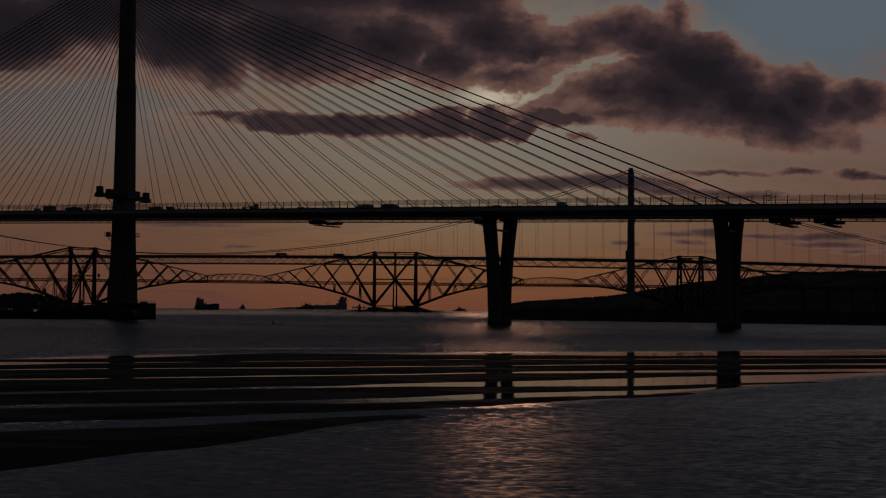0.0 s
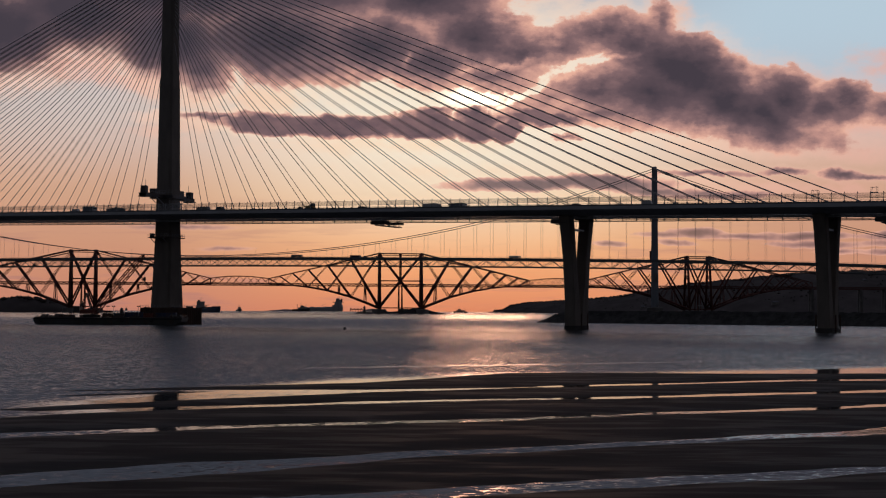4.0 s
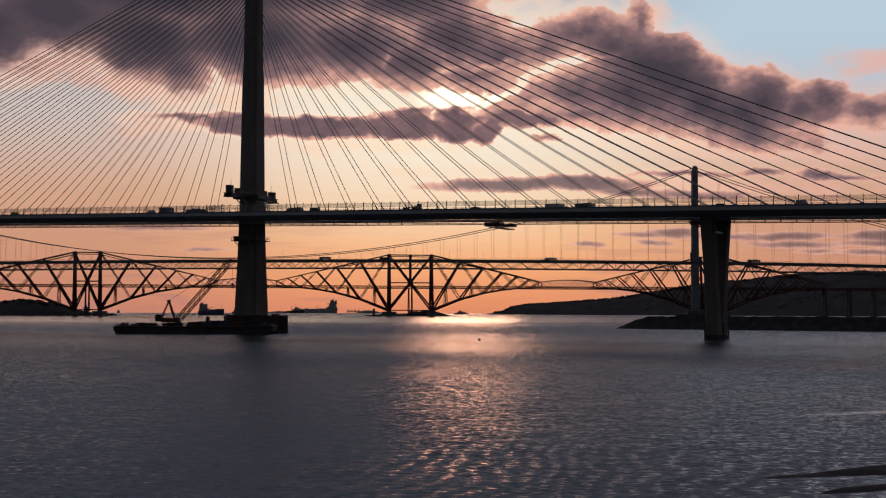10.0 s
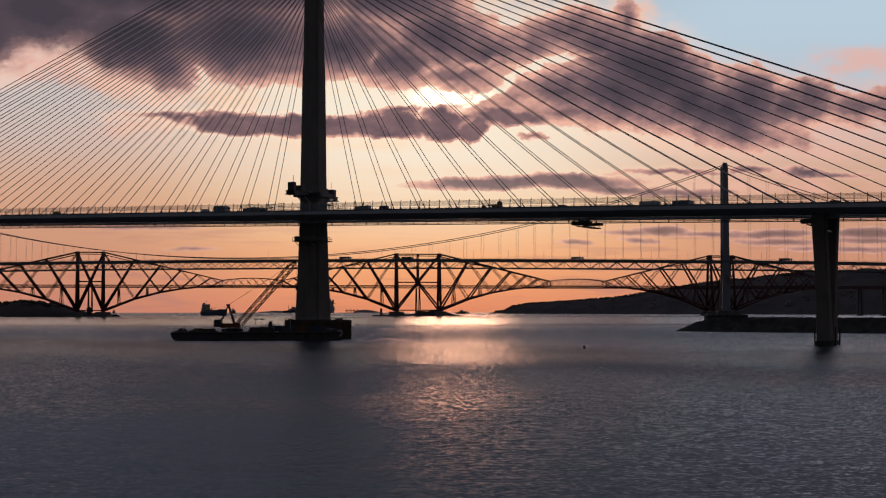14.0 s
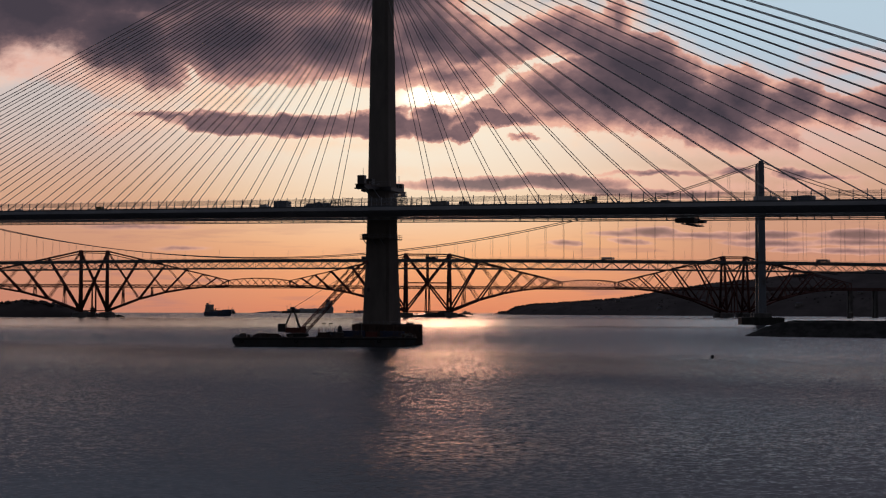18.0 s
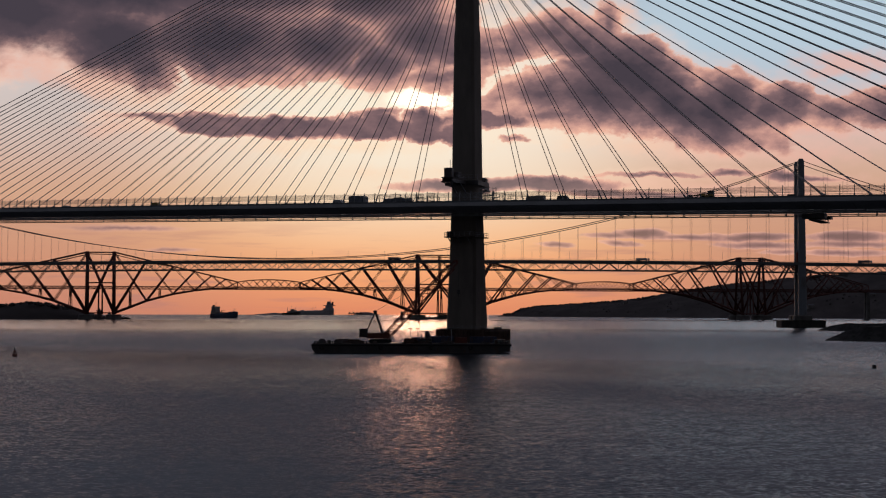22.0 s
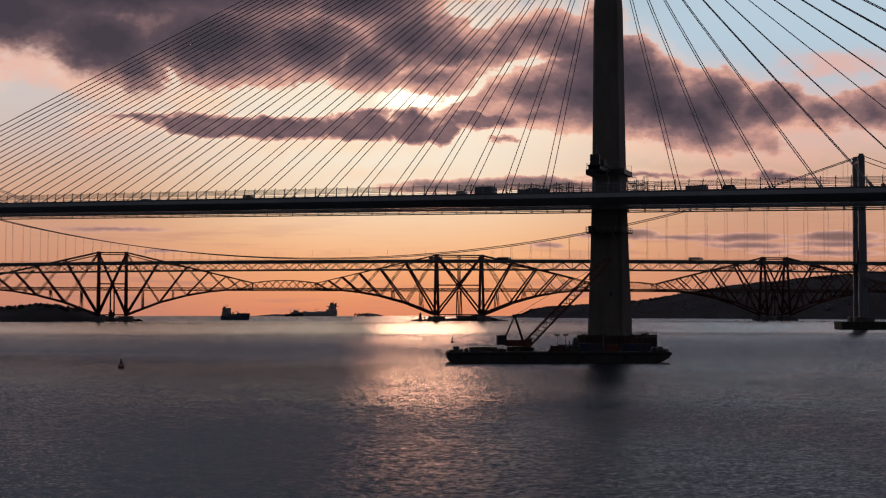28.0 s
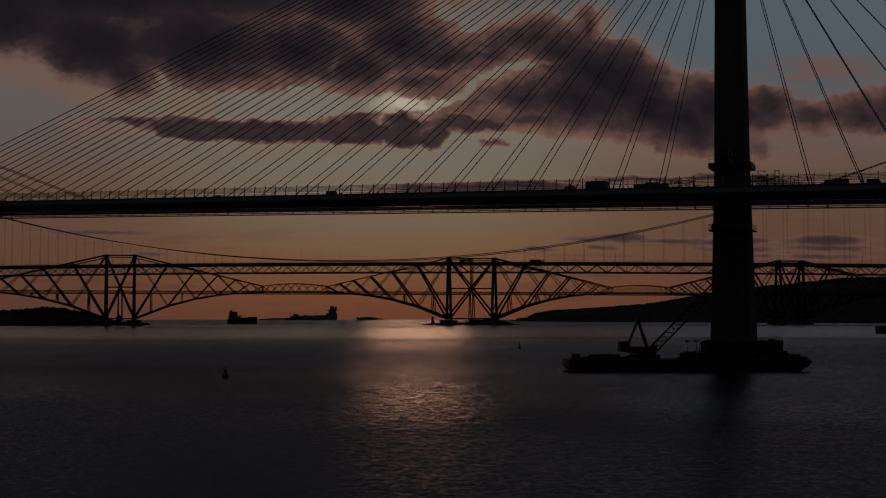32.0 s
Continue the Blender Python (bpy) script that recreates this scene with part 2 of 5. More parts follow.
CONCRETE = surface("pale_concrete", (0.185, 0.160, 0.138), 0.85, 0, 0.8, 0.18, 0.15, 0.8, (0.20, 0.172, 0.148), 0.3)
PIER_WET = surface("wet_concrete", (0.07, 0.065, 0.06), 0.8, 0, 0.8, 0.3, 0.2, 0.6, (0.04, 0.05, 0.03), 0.2)
GIRDER = surface("grey_girder_paint", (0.40, 0.40, 0.41), 0.55, 0, 0.5, 0.12, 0.03, 0.6)
SOFFIT = surface("girder_soffit_paint", (0.40, 0.39, 0.38), 0.20, 0, 0.5, 0.12, 0.0, 0.2)
ASPHALT = surface("asphalt", (0.05, 0.05, 0.052), 0.9, 0, 2.0, 0.2, 0.1)
STAY = surface("stay_pipe", (0.34, 0.34, 0.35), 0.45, 0, 0.6, 0.08, 0.0)
GALV = surface("galvanised_steel", (0.30, 0.31, 0.32), 0.5, 0.6, 2.0, 0.15, 0.05)
REDSTEEL = surface("red_oxide_paint", (0.125, 0.042, 0.034), 0.7, 0, 0.2, 0.22, 0.05, 0.3, (0.08, 0.030, 0.026), 0.3)
GREYSTEEL = surface("grey_bridge_paint", (0.17, 0.18, 0.19), 0.55, 0, 0.3, 0.15, 0.04, 0.5, (0.12, 0.10, 0.09))
TOWERSTEEL = surface("tower_steel_paint", (0.22, 0.24, 0.27), 0.5, 0, 0.2, 0.14, 0.03, 0.8, (0.15, 0.13, 0.12))
GRANITE = surface("granite_blocks", (0.13, 0.12, 0.11), 0.85, 0, 0.5, 0.25, 0.2, 0.3, (0.10, 0.09, 0.08))
RUST = surface("rusty_sheet_pile", (0.095, 0.055, 0.04), 0.8, 0.1, 1.2, 0.35, 0.2, 0.7, (0.05, 0.035, 0.03))
HULL = surface("black_hull_paint", (0.055, 0.052, 0.053), 0.5, 0, 0.8, 0.3, 0.06, 0.7, (0.07, 0.04, 0.03))
BLUEHULL = surface("blue_hull_paint", (0.05, 0.075, 0.12), 0.5, 0, 0.3, 0.2, 0.05, 0.7, (0.09, 0.045, 0.035))
DECKPLATE = surface("deck_plate", (0.11, 0.085, 0.075), 0.75, 0.1, 1.0, 0.3, 0.1)
CREAM = surface("cream_superstructure", (0.27, 0.255, 0.235), 0.5, 0, 0.4, 0.12, 0.03, 0.6, (0.28, 0.22, 0.18))
CRANE_RED = surface("crane_red_paint", (0.17, 0.045, 0.03), 0.5, 0, 1.0, 0.2, 0.04)
# tanker's base colour is lightened to carry the haze of distance
SHIP_HAZE = surface("haze_paled_ship", (0.50, 0.47, 0.47), 0.6, 0, 0.2, 0.12, 0.02, 0.6, (0.36, 0.31, 0.29))
YELLOW = surface("plant_yellow_paint", (0.42, 0.25, 0.03), 0.5, 0, 1.2, 0.2, 0.04, 0.4, (0.15, 0.09, 0.05))
BLUEBOX = surface("container_blue", (0.04, 0.055, 0.11), 0.55, 0, 0.8, 0.2, 0.05, 0.6, (0.10, 0.06, 0.05))
WHITEVAN = surface("vehicle_white_paint", (0.55, 0.55, 0.55), 0.35, 0, 1.0, 0.06, 0.0)
TARP = surface("trailer_curtain", (0.16, 0.18, 0.22), 0.65, 0, 0.7, 0.2, 0.05)
TYRE = surface("tyre_rubber", (0.02, 0.02, 0.02), 0.85, 0, 4.0, 0.2, 0.1)
GLASSY = surface("dark_glass", (0.02, 0.025, 0.03), 0.08, 0, 1.0, 0.1, 0.0)
ROCK = surface("breakwater_rock", (0.040, 0.038, 0.037), 0.9, 0, 0.8, 0.35, 0.5, 0, (0.02, 0.024, 0.018), 0.05)
HILLSIDE = surface("wooded_hillside", (0.088, 0.076, 0.074), 0.95, 0, 0.06, 0.2, 0.1, 0, (0.072, 0.066, 0.062), 0.0)
FOLIAGE = surface("dark_foliage", (0.080, 0.070, 0.066), 0.95, 0, 0.5, 0.2, 0.0, gloss=0.0)
# paler than the nearer land: haze over the far islands mixed into their colour
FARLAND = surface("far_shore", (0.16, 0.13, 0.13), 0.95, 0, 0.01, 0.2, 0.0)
RENDERED = surface("house_render", (0.24, 0.22, 0.20), 0.85, 0, 0.6, 0.15, 0.05, 0.4)
SLATE = surface("slate_roof", (0.09, 0.09, 0.10), 0.7, 0, 1.0, 0.2, 0.1)

SHIELD = bpy.data.materials.new("wind_shield")
SHIELD.use_nodes = True
SHIELD.node_tree.nodes.clear()
N = Nodes(SHIELD.node_tree)
stain = N.noise(N.add("ShaderNodeTexCoord").outputs["Object"], 0.7, 4.0)
veil = N.add("ShaderNodeBsdfPrincipled", Base_Color=(0.30, 0.30, 0.31, 1), Roughness=0.4)
see = N.add("ShaderNodeMixShader", **{"0": N.smooth(stain, 0.3, 0.7, 0.07, 0.16), "1": N.add("ShaderNodeBsdfTransparent").outputs[0], "2": veil.outputs[0]})
N.tree.links.new(see.outputs[0], N.add("ShaderNodeOutputMaterial").inputs[0])

# wet sand: dark, with a thin film that shines in the low parts
SAND = bpy.data.materials.new("wet_sand")
SAND.use_nodes = True
SAND.node_tree.nodes.clear()
N = Nodes(SAND.node_tree)
here = N.add("ShaderNodeNewGeometry").outputs["Position"]
turned = N.add("ShaderNodeMapping", Vector=here, Rotation=(0, 0, radians(-41)), Scale=(0.25, 1.0, 1.0)).outputs[0]
ripple, patch = N.noise(turned, 1.1, 5.0, 0.6, 0.6), N.noise(turned, 0.13, 4.0)
tone = N.mix(N.smooth(patch, 0.35, 0.65), (0.019, 0.0185, 0.019, 1), (0.027, 0.026, 0.027, 1))
tone = N.mix(N.math("MULTIPLY", N.smooth(ripple, 0.5, 0.75), 0.35), tone, (0.014, 0.013, 0.013, 1))
film = N.smooth(N.noise(turned, 0.35, 4.0, 0.6), 0.42, 0.62)
shader = N.add("ShaderNodeBsdfPrincipled", Base_Color=tone, Roughness=N.smooth(film, 0.0, 1.0, 0.85, 0.60), Specular_IOR_Level=0.03,
               Normal=N.add("ShaderNodeBump", Strength=0.6, Distance=0.05, Height=ripple).outputs[0])
N.tree.links.new(shader.outputs[0], N.add("ShaderNodeOutputMaterial").inputs[0])

# estuary water: small wind waves over a slow swell, calmer lanes between
WATER = bpy.data.materials.new("estuary_water")
WATER.use_nodes = True
WATER.node_tree.nodes.clear()
N = Nodes(WATER.node_tree)
here = N.add("ShaderNodeNewGeometry").outputs["Position"]
lanes = N.noise(N.add("ShaderNodeMapping", Vector=here, Scale=(0.3, 1.0, 1.0)).outputs[0], 0.016, 4.0, 0.6)


def slopes(turn, stretch, scale, detail):
    """Two slope values in -1..1 of a wave field, straight from coloured noise."""
    node = N.add("ShaderNodeTexNoise", Vector=N.add("ShaderNodeMapping", Vector=here, Rotation=(0, 0, turn), Scale=(stretch, 1.0, 1.0)).outputs[0],
                 Scale=scale, Detail=detail, Roughness=0.6, Distortion=0.4)
    parts = N.add("ShaderNodeSeparateColor", Color=node.outputs["Color"])
    return [N.math("MULTIPLY", N.math("SUBTRACT", parts.outputs[k], 0.5), 2.0) for k in (0, 1)]


ax, ay = slopes(0.20, 0.55, 3.0, 3.0)
bx, by = slopes(-0.15, 0.50, 0.75, 3.0)
spot = N.add("ShaderNodeSeparateXYZ", Vector=here)
along = N.math("ADD", N.math("MULTIPLY", N.math("SUBTRACT", spot.outputs[0], 187.0), 0.89), N.math("MULTIPLY", N.math("ADD", spot.outputs[1], 605.0), 0.456))
across = N.math("ADD", N.math("MULTIPLY", N.math("SUBTRACT", spot.outputs[0], 187.0), -0.456), N.math("MULTIPLY", N.math("ADD", spot.outputs[1], 605.0), 0.89))
inshore = N.math("SUBTRACT", across, N.math("MULTIPLY", along, 0.5))          # grows from the near shallows onto the bank
pool = N.math("MULTIPLY", N.math("MULTIPLY", N.smooth(inshore, -12.0, -6.0), N.math("MULTIPLY", N.smooth(across, 106.0, 90.0), N.smooth(N.math("SUBTRACT", across, N.math("MULTIPLY", along, 0.75)), 108.0, 97.0))), N.math("MULTIPLY", N.smooth(along, -56.0, -38.0), N.smooth(along, 200.0, 170.0)))
ruffled = N.smooth(N.noise(N.add("ShaderNodeMapping", Vector=N.add("ShaderNodeCombineXYZ", X=along, Y=across).outputs[0], Scale=(0.12, 1.0, 1.0)).outputs[0], 0.16, 3.0), 0.40, 0.58)
sheltered = N.math("MAXIMUM", N.math("MULTIPLY", N.smooth(across, 26.0, 40.0), N.smooth(along, -10.0, 35.0, 0.96, 1.0)), N.math("MULTIPLY", N.smooth(along, -18.0, 4.0), N.smooth(across, -3.0, 2.0)))
margin = N.smooth(inshore, -4.0, -16.0)                    # smooth shallows before the bank
roads = N.smooth(spot.outputs[1], -170.0, 80.0)          # choppier in the open channel
pool = N.math("MULTIPLY", pool, N.math("ADD", N.math("MULTIPLY", sheltered, 0.97), N.math("MULTIPLY", N.math("MULTIPLY", ruffled, N.math("SUBTRACT", 1.0, sheltered)), 0.6)))
bar_ = N.math("MULTIPLY", N.smooth(N.math("ABSOLUTE", N.math("SUBTRACT", across, 121.6)), 1.7, 0.6), N.math("MULTIPLY", N.smooth(along, -8.0, 6.0), N.smooth(along, 75.0, 45.0)))
pool = N.math("MAXIMUM", pool, N.math("MULTIPLY", bar_, 0.6))          # slick over the outer bar
offing = N.math("MULTIPLY", N.smooth(spot.outputs[1], 60.0, 620.0), N.smooth(spot.outputs[1], 2100.0, 1300.0, 0.5, 1.0))          # sheltered, smoother water beyond the bridge
calm = N.math("MULTIPLY", N.smooth(lanes, 0.36, 0.64, 0.62, 1.0), N.math("MULTIPLY", N.math("SUBTRACT", 1.0, N.math("MAXIMUM", N.math("MULTIPLY", pool, 0.98), N.math("MULTIPLY", margin, 0.45))), N.math("SUBTRACT", 1.0, N.math("MULTIPLY", offing, 0.58))))
lean = N.math("MULTIPLY", N.math("ADD", N.math("SUBTRACT", N.math("ADD", N.smooth(spot.outputs[0], -110.0, 30.0, 0.126, 0.150), N.smooth(spot.outputs[0], 110.0, 175.0, 0.0, 0.014)), N.math("MULTIPLY", offing, 0.090)), N.math("MULTIPLY", roads, 0.040)), N.math("SUBTRACT", 1.0, N.math("MAXIMUM", N.math("MULTIPLY", pool, 1.0), N.math("MULTIPLY", margin, 0.42))))
nx = N.math("MULTIPLY", calm, N.math("ADD", N.math("MULTIPLY", ax, 0.64), N.math("MULTIPLY", bx, 0.14)))
ny = N.math("SUBTRACT", N.math("MULTIPLY", calm, N.math("ADD", N.math("MULTIPLY", ay, 0.66), N.math("MULTIPLY", by, 0.19))), lean)
crests = N.add("ShaderNodeMath", **{"0": ny, "1": N.math("MULTIPLY", lean, -0.45), "2": N.math("MULTIPLY", lean, 0.8)})
crests.operation = "SMOOTH_MIN"                      # backs of the ripples stay flat, their faces steepen
ny = crests.outputs[0]
trains = N.tree.nodes.new("ShaderNodeTexWave")                 # short curved wave trains over the shallows at the bank's end
trains.wave_type, trains.bands_direction = "BANDS", "X"
for key, value in (("Vector", N.add("ShaderNodeMapping", Vector=here, Rotation=(0, 0, 0.35), Scale=(1.0, 0.6, 1.0)).outputs[0]), ("Scale", 0.17), ("Distortion", 24.0), ("Detail", 4.0), ("Detail Scale", 0.35)):
    N.put(trains, key, value)
shoal = N.math("MULTIPLY", N.math("MULTIPLY", N.smooth(across, 48.0, 66.0), N.smooth(across, 120.0, 98.0)), N.math("MULTIPLY", N.smooth(along, -100.0, -78.0), N.smooth(along, -22.0, -46.0)))
shoal = N.math("MULTIPLY", shoal, N.math("SUBTRACT", 1.0, pool))
nx = N.math("ADD", nx, N.math("MULTIPLY", N.math("MULTIPLY", N.math("SUBTRACT", trains.outputs["Fac"], 0.5), 0.07), shoal))
ny = N.math("ADD", ny, N.math("MULTIPLY", N.math("MULTIPLY", N.math("SUBTRACT", trains.outputs["Fac"], 0.5), 0.05), shoal))
normal = N.tree.nodes.new("ShaderNodeVectorMath")
normal.operation = "NORMALIZE"
N.put(normal, "0", N.add("ShaderNodeCombineXYZ", X=nx, Y=ny, Z=1.0).outputs[0])
shader = N.add("ShaderNodeBsdfPrincipled", Base_Color=(0.018, 0.023, 0.029, 1), IOR=1.333, Roughness=N.math("MULTIPLY", N.smooth(lanes, 0.3, 0.7, 0.11, 0.16), N.math("MULTIPLY", N.math("SUBTRACT", 1.0, N.math("MULTIPLY", offing, 0.5)), N.math("ADD", N.math("SUBTRACT", 1.0, N.math("MULTIPLY", pool, 0.82)), N.math("MULTIPLY", margin, 0.8)))),
               Normal=normal.outputs[0])
N.tree.links.new(shader.outputs[0], N.add("ShaderNodeOutputMaterial").inputs[0])


# ---- mesh helpers ----
def raw(name, verts, faces, material, parent=None, label="", kind="", smooth=False):
    """Links verts and faces as one mesh object, under a thing or part if given (in the thing's own axes)."""
    mesh = bpy.data.meshes.new(name)
    mesh.from_pydata([tuple(v) for v in verts], [], faces)
    mesh.materials.append(material)
    if smooth:
        for f in mesh.polygons:
            f.use_smooth = True
    ob = new(name, mesh)
    if parent is not None:
        ob.parent = parent
    return tagged(ob, label, "", "", kind)


def thing(name, label, category, at=(0, 0, 0), turn=0.0, group="", kind=""):
    """An Empty at the base of a thing."""
    ob = new(name)
    ob.empty_display_size = 0.5
    ob.matrix_world = pose(*at, 0, 0, turn)
    return tagged(ob, label, category, group, kind)


class Shape:
    """Gathers boxes, bars and prisms into one mesh."""

    def __init__(self):
        self.v, self.f = [], []

    def extend(self, verts, faces):
        base = len(self.v)
        self.v += [tuple(p) for p in verts]
        self.f += [tuple(base + i for i in face) for face in faces]
        return self

    def box(self, x0, y0, z0, x1, y1, z1, c=0.0):
        """A box; c chamfers its upper edge and uprights a little."""
        if c <= 0:
            v = [(x, y, z) for z in (z0, z1) for y in (y0, y1) for x in (x0, x1)]
            return self.extend(v, [(0, 2, 3, 1), (4, 5, 7, 6), (0, 1, 5, 4), (2, 6, 7, 3), (0, 4, 6, 2), (1, 3, 7, 5)])

        def ring(z, i):
            return [(x0 + i + c, y0 + i, z), (x1 - i - c, y0 + i, z), (x1 - i, y0 + i + c, z), (x1 - i, y1 - i - c, z),
                    (x1 - i - c, y1 - i, z), (x0 + i + c, y1 - i, z), (x0 + i, y1 - i - c, z), (x0 + i, y0 + i + c, z)]
        return self.loft([ring(z0, 0), ring(z1 - c, 0), ring(z1, c)])

    def loft(self, rings, caps=True):
        """Joins rings of equal count."""
        n = len(rings[0])
        verts = [p for r in rings for p in r]
        faces = [(k * n + i, k * n + (i + 1) % n, (k + 1) * n + (i + 1) % n, (k + 1) * n + i) for k in range(len(rings) - 1) for i in range(n)]
        if caps:
            faces += [tuple(reversed(range(n))), tuple((len(rings) - 1) * n + i for i in range(n))]
        return self.extend(verts, faces)

    def bar(self, a, b, r, sides=6, r2=None, flat=1.0):
        """A round or square bar from a to b; flat squeezes it sideways."""
        a, b = Vector(a), Vector(b)
        way = (b - a).normalized()
        side = way.cross(Vector((0, 0, 1)) if abs(way.z) < 0.95 else Vector((1, 0, 0))).normalized()
        up = side.cross(way)
        rings = []
        for p, q in ((a, r), (b, r if r2 is None else r2)):
            rings.append([p + side * (q * flat * math.cos(k)) + up * (q * math.sin(k)) for k in
                          [2 * math.pi * (i + 0.5) / sides for i in range(sides)]])
        return self.loft(rings)

    def lattice(self, a, b, w, r, n, sides=4):
        """A box lattice mast from a to b: four chords with zigzag lacing."""
        a, b = Vector(a), Vector(b)
        way = (b - a).normalized()
        side = way.cross(Vector((0, 0, 1)) if abs(way.z) < 0.95 else Vector((1, 0, 0))).normalized()
        up = side.cross(way)
        corner = [(side * i + up * j) * (w / 2) for i, j in ((-1, -1), (1, -1), (1, 1), (-1, 1))]
        for c in corner:
            self.bar(a + c, b + c, r, sides)
        for k in range(n):
            p, q = a.lerp(b, k / n), a.lerp(b, (k + 1) / n)
            for i in range(4):
                c, d = corner[i], corner[(i + 1) % 4]
                self.bar(p + c, q + d, r * 0.6, 3) if k % 2 else self.bar(p + d, q + c, r * 0.6, 3)
        return self

    def done(self, name, material, parent=None, label="", kind="", smooth=False):
        return raw(name, self.v, self.f, material, parent, label, kind, smooth)


def chamfered(half_a, half_b, c):
    """Eight corners of a chamfered rectangle."""
    a, b = half_a, half_b
    return [(-a + c, -b), (a - c, -b), (a, -b + c), (a, b - c), (a - c, b), (-a + c, b), (-a, b - c), (-a, -b + c)]


# ---- water and shore ----
sheet = Shape()
sheet.extend([(-3600, -1500, 0), (3600, -1500, 0), (3600, 4950, 0), (-3600, 4950, 0)], [(0, 1, 2, 3)])
tagged(sheet.done("water", WATER), "grey rippled estuary water catching orange dawn light", "water", "", "structure")

# sandbank of long low ridges; p runs along the ridges, q across them towards the bridges
BANK0, BANK_P, BANK_Q = Vector((187, -605, 0)), Vector((0.89, 0.456, 0)), Vector((-0.456, 0.89, 0))
# runnels between the ridges: (p, q, half width)
RUNNELS = [
    [(-60, 72, 9.0), (-38, 74, 8.8), (-30, 73.7, 6.7), (-22, 73.1, 4.6), (-15, 73.0, 2.6), (-8, 72.6, 1.7), (4, 73, 1.3), (30, 73, 1.0), (65, 68, 1.3), (110, 60, 1.8)],
    [(-80, 58, 3.6), (-55, 56, 3.0), (-42, 56.3, 1.6), (-20, 57, 1.0), (5, 55, 0.9), (45, 54, 1.3), (65, 49, 2.3), (110, 42, 2.6)],
    [(-90, 40, 2.2), (-52, 39.5, 1.8), (-40, 39.3, 1.0), (-10, 38, 0.8), (20, 39, 0.9), (35, 38, 2.4), (60, 34, 3.0), (110, 26, 3.4)],
    [(-60, 16, 2.2), (-45, 18, 2.2), (-30, 19.5, 1.2), (0, 21, 1.1), (12, 20.5, 3.4), (30, 19, 5.6), (50, 20, 6.0), (90, 24, 6.0)],
    [(-55, 6, 1.4), (-42, 6, 1.5), (-15, 4.5, 1.0), (-5, 3.5, 2.0), (10, 5.5, 2.4), (25, 6.5, 1.8), (34, 10, 0.6)],
    [(-60, -6, 2.8), (-42, -9, 2.8), (-25, -10.5, 2.4), (-12, -8, 1.9), (0, -6.5, 1.8), (17, -1.5, 1.4), (30, 4, 0.8)],
]
NEAR_EDGE = [(-60, -48), (-40, -36), (-27, -26.6), (-10, -15.1), (3, -8.5), (17, -4), (30, 4), (50, 10), (90, 14), (200, 24)]
SPIT_FAR = [(-42, 83.2), (-37, 83.8), (-29, 85.2), (-12, 86.2), (6, 87.2)]
SPIT_NEAR = [(-42, 83.0), (-37, 82.2), (-30, 80.6), (-20, 77.4), (-12, 74.4), (6, 72)]
FAR_EDGE = [(-90, 44), (-75, 52), (-62, 60), (-50, 66), (-40, 72), (-35, 78), (-29, 82), (-9, 89), (20, 103), (45, 92), (72, 82), (95, 78), (200, 70)]


def along_line(knots, p, k=1):
    """A knot list's value at p, eased between knots."""
    if p <= knots[0][0]:
        return knots[0][k]
    for a, b in zip(knots, knots[1:]):
        if p <= b[0]:
            f = (p - a[0]) / (b[0] - a[0])
            f = 0.5 * f + 0.5 * f * f * (3 - 2 * f)
            return a[k] + (b[k] - a[k]) * f
    return knots[-1][k]


def ease(f):
    f = min(1.0, max(0.0, f))
    return f * f * (3 - 2 * f)


def sand_column(p):
    """What holds for one p: runnel centres, half widths and the bank's edges."""
    return ([(along_line(k, p), along_line(k, p, 2) if k[0][0] - 12 < p < k[-1][0] + 25 else -6.0) for k in RUNNELS], along_line(NEAR_EDGE, p), along_line(FAR_EDGE, p))


def sand_height(p, q, column):
    runnels, near, far = column
    wob = noise.noise((p * 0.02, q * 0.02, 3.3)) * 1.8 + noise.noise((p * 0.07, q * 0.06, 9.1)) * 0.8 + noise.noise((p * 0.22, q * 0.2, 2.1)) * 0.3
    wob *= 1 - 0.75 * ease((4 - p) / 16) * ease((q - 58) / 8)
    out = min(abs(q + wob - c) - w for c, w in runnels)
    film = ease((-12 - p) / 14) * ease((q - 8) / 4) * ease((17 - q) / 4)             # low wet flat at the western end
    crest = (0.15 + noise.noise((p * 0.02, q * 0.06, 6.4)) * 0.06) * (1 - 0.78 * film)
    z = crest * ease(out / 3.2) if out > 0 else -0.10 * ease(-out / 1.4)
    edge = min(q + wob * 1.4 - near, (far - q + wob * 2.0) * 0.6, (p + 88) * 0.5)
    z -= 0.5 * ease(1 - edge / 5.0) * 0.5 + 0.06 * max(0.0, min(12.0, -edge))
    z += noise.noise((p * 0.15, q * 0.4, 1.2)) * 0.022 + noise.noise((p * 0.5, q * 1.2, 4.2)) * 0.012
    if p < 6 and q > 68:
        ragged = noise.noise((p * 0.3, q * 0.5, 7.7)) * 0.25
        islet = abs(q - 76.7 - 0.08 * (p + 35) + ragged) / 1.2 + max(0.0, abs(p + 34.5) - 4.0) / 4.0
        far_, near_ = along_line(SPIT_FAR, p) + ragged, along_line(SPIT_NEAR, p) + ragged
        spit = abs(q - (far_ + near_) / 2) / max(0.3, (far_ - near_) / 2)
        z = max(z, 0.085 * (1 - islet), (0.10 + 0.004 * max(0.0, p + 30)) * min(0.8, 1 - spit) * ease((6 - p) / 6) * ease((p + 42) / 3) - 0.06 * ease((-39 - p) / 3))
    return z


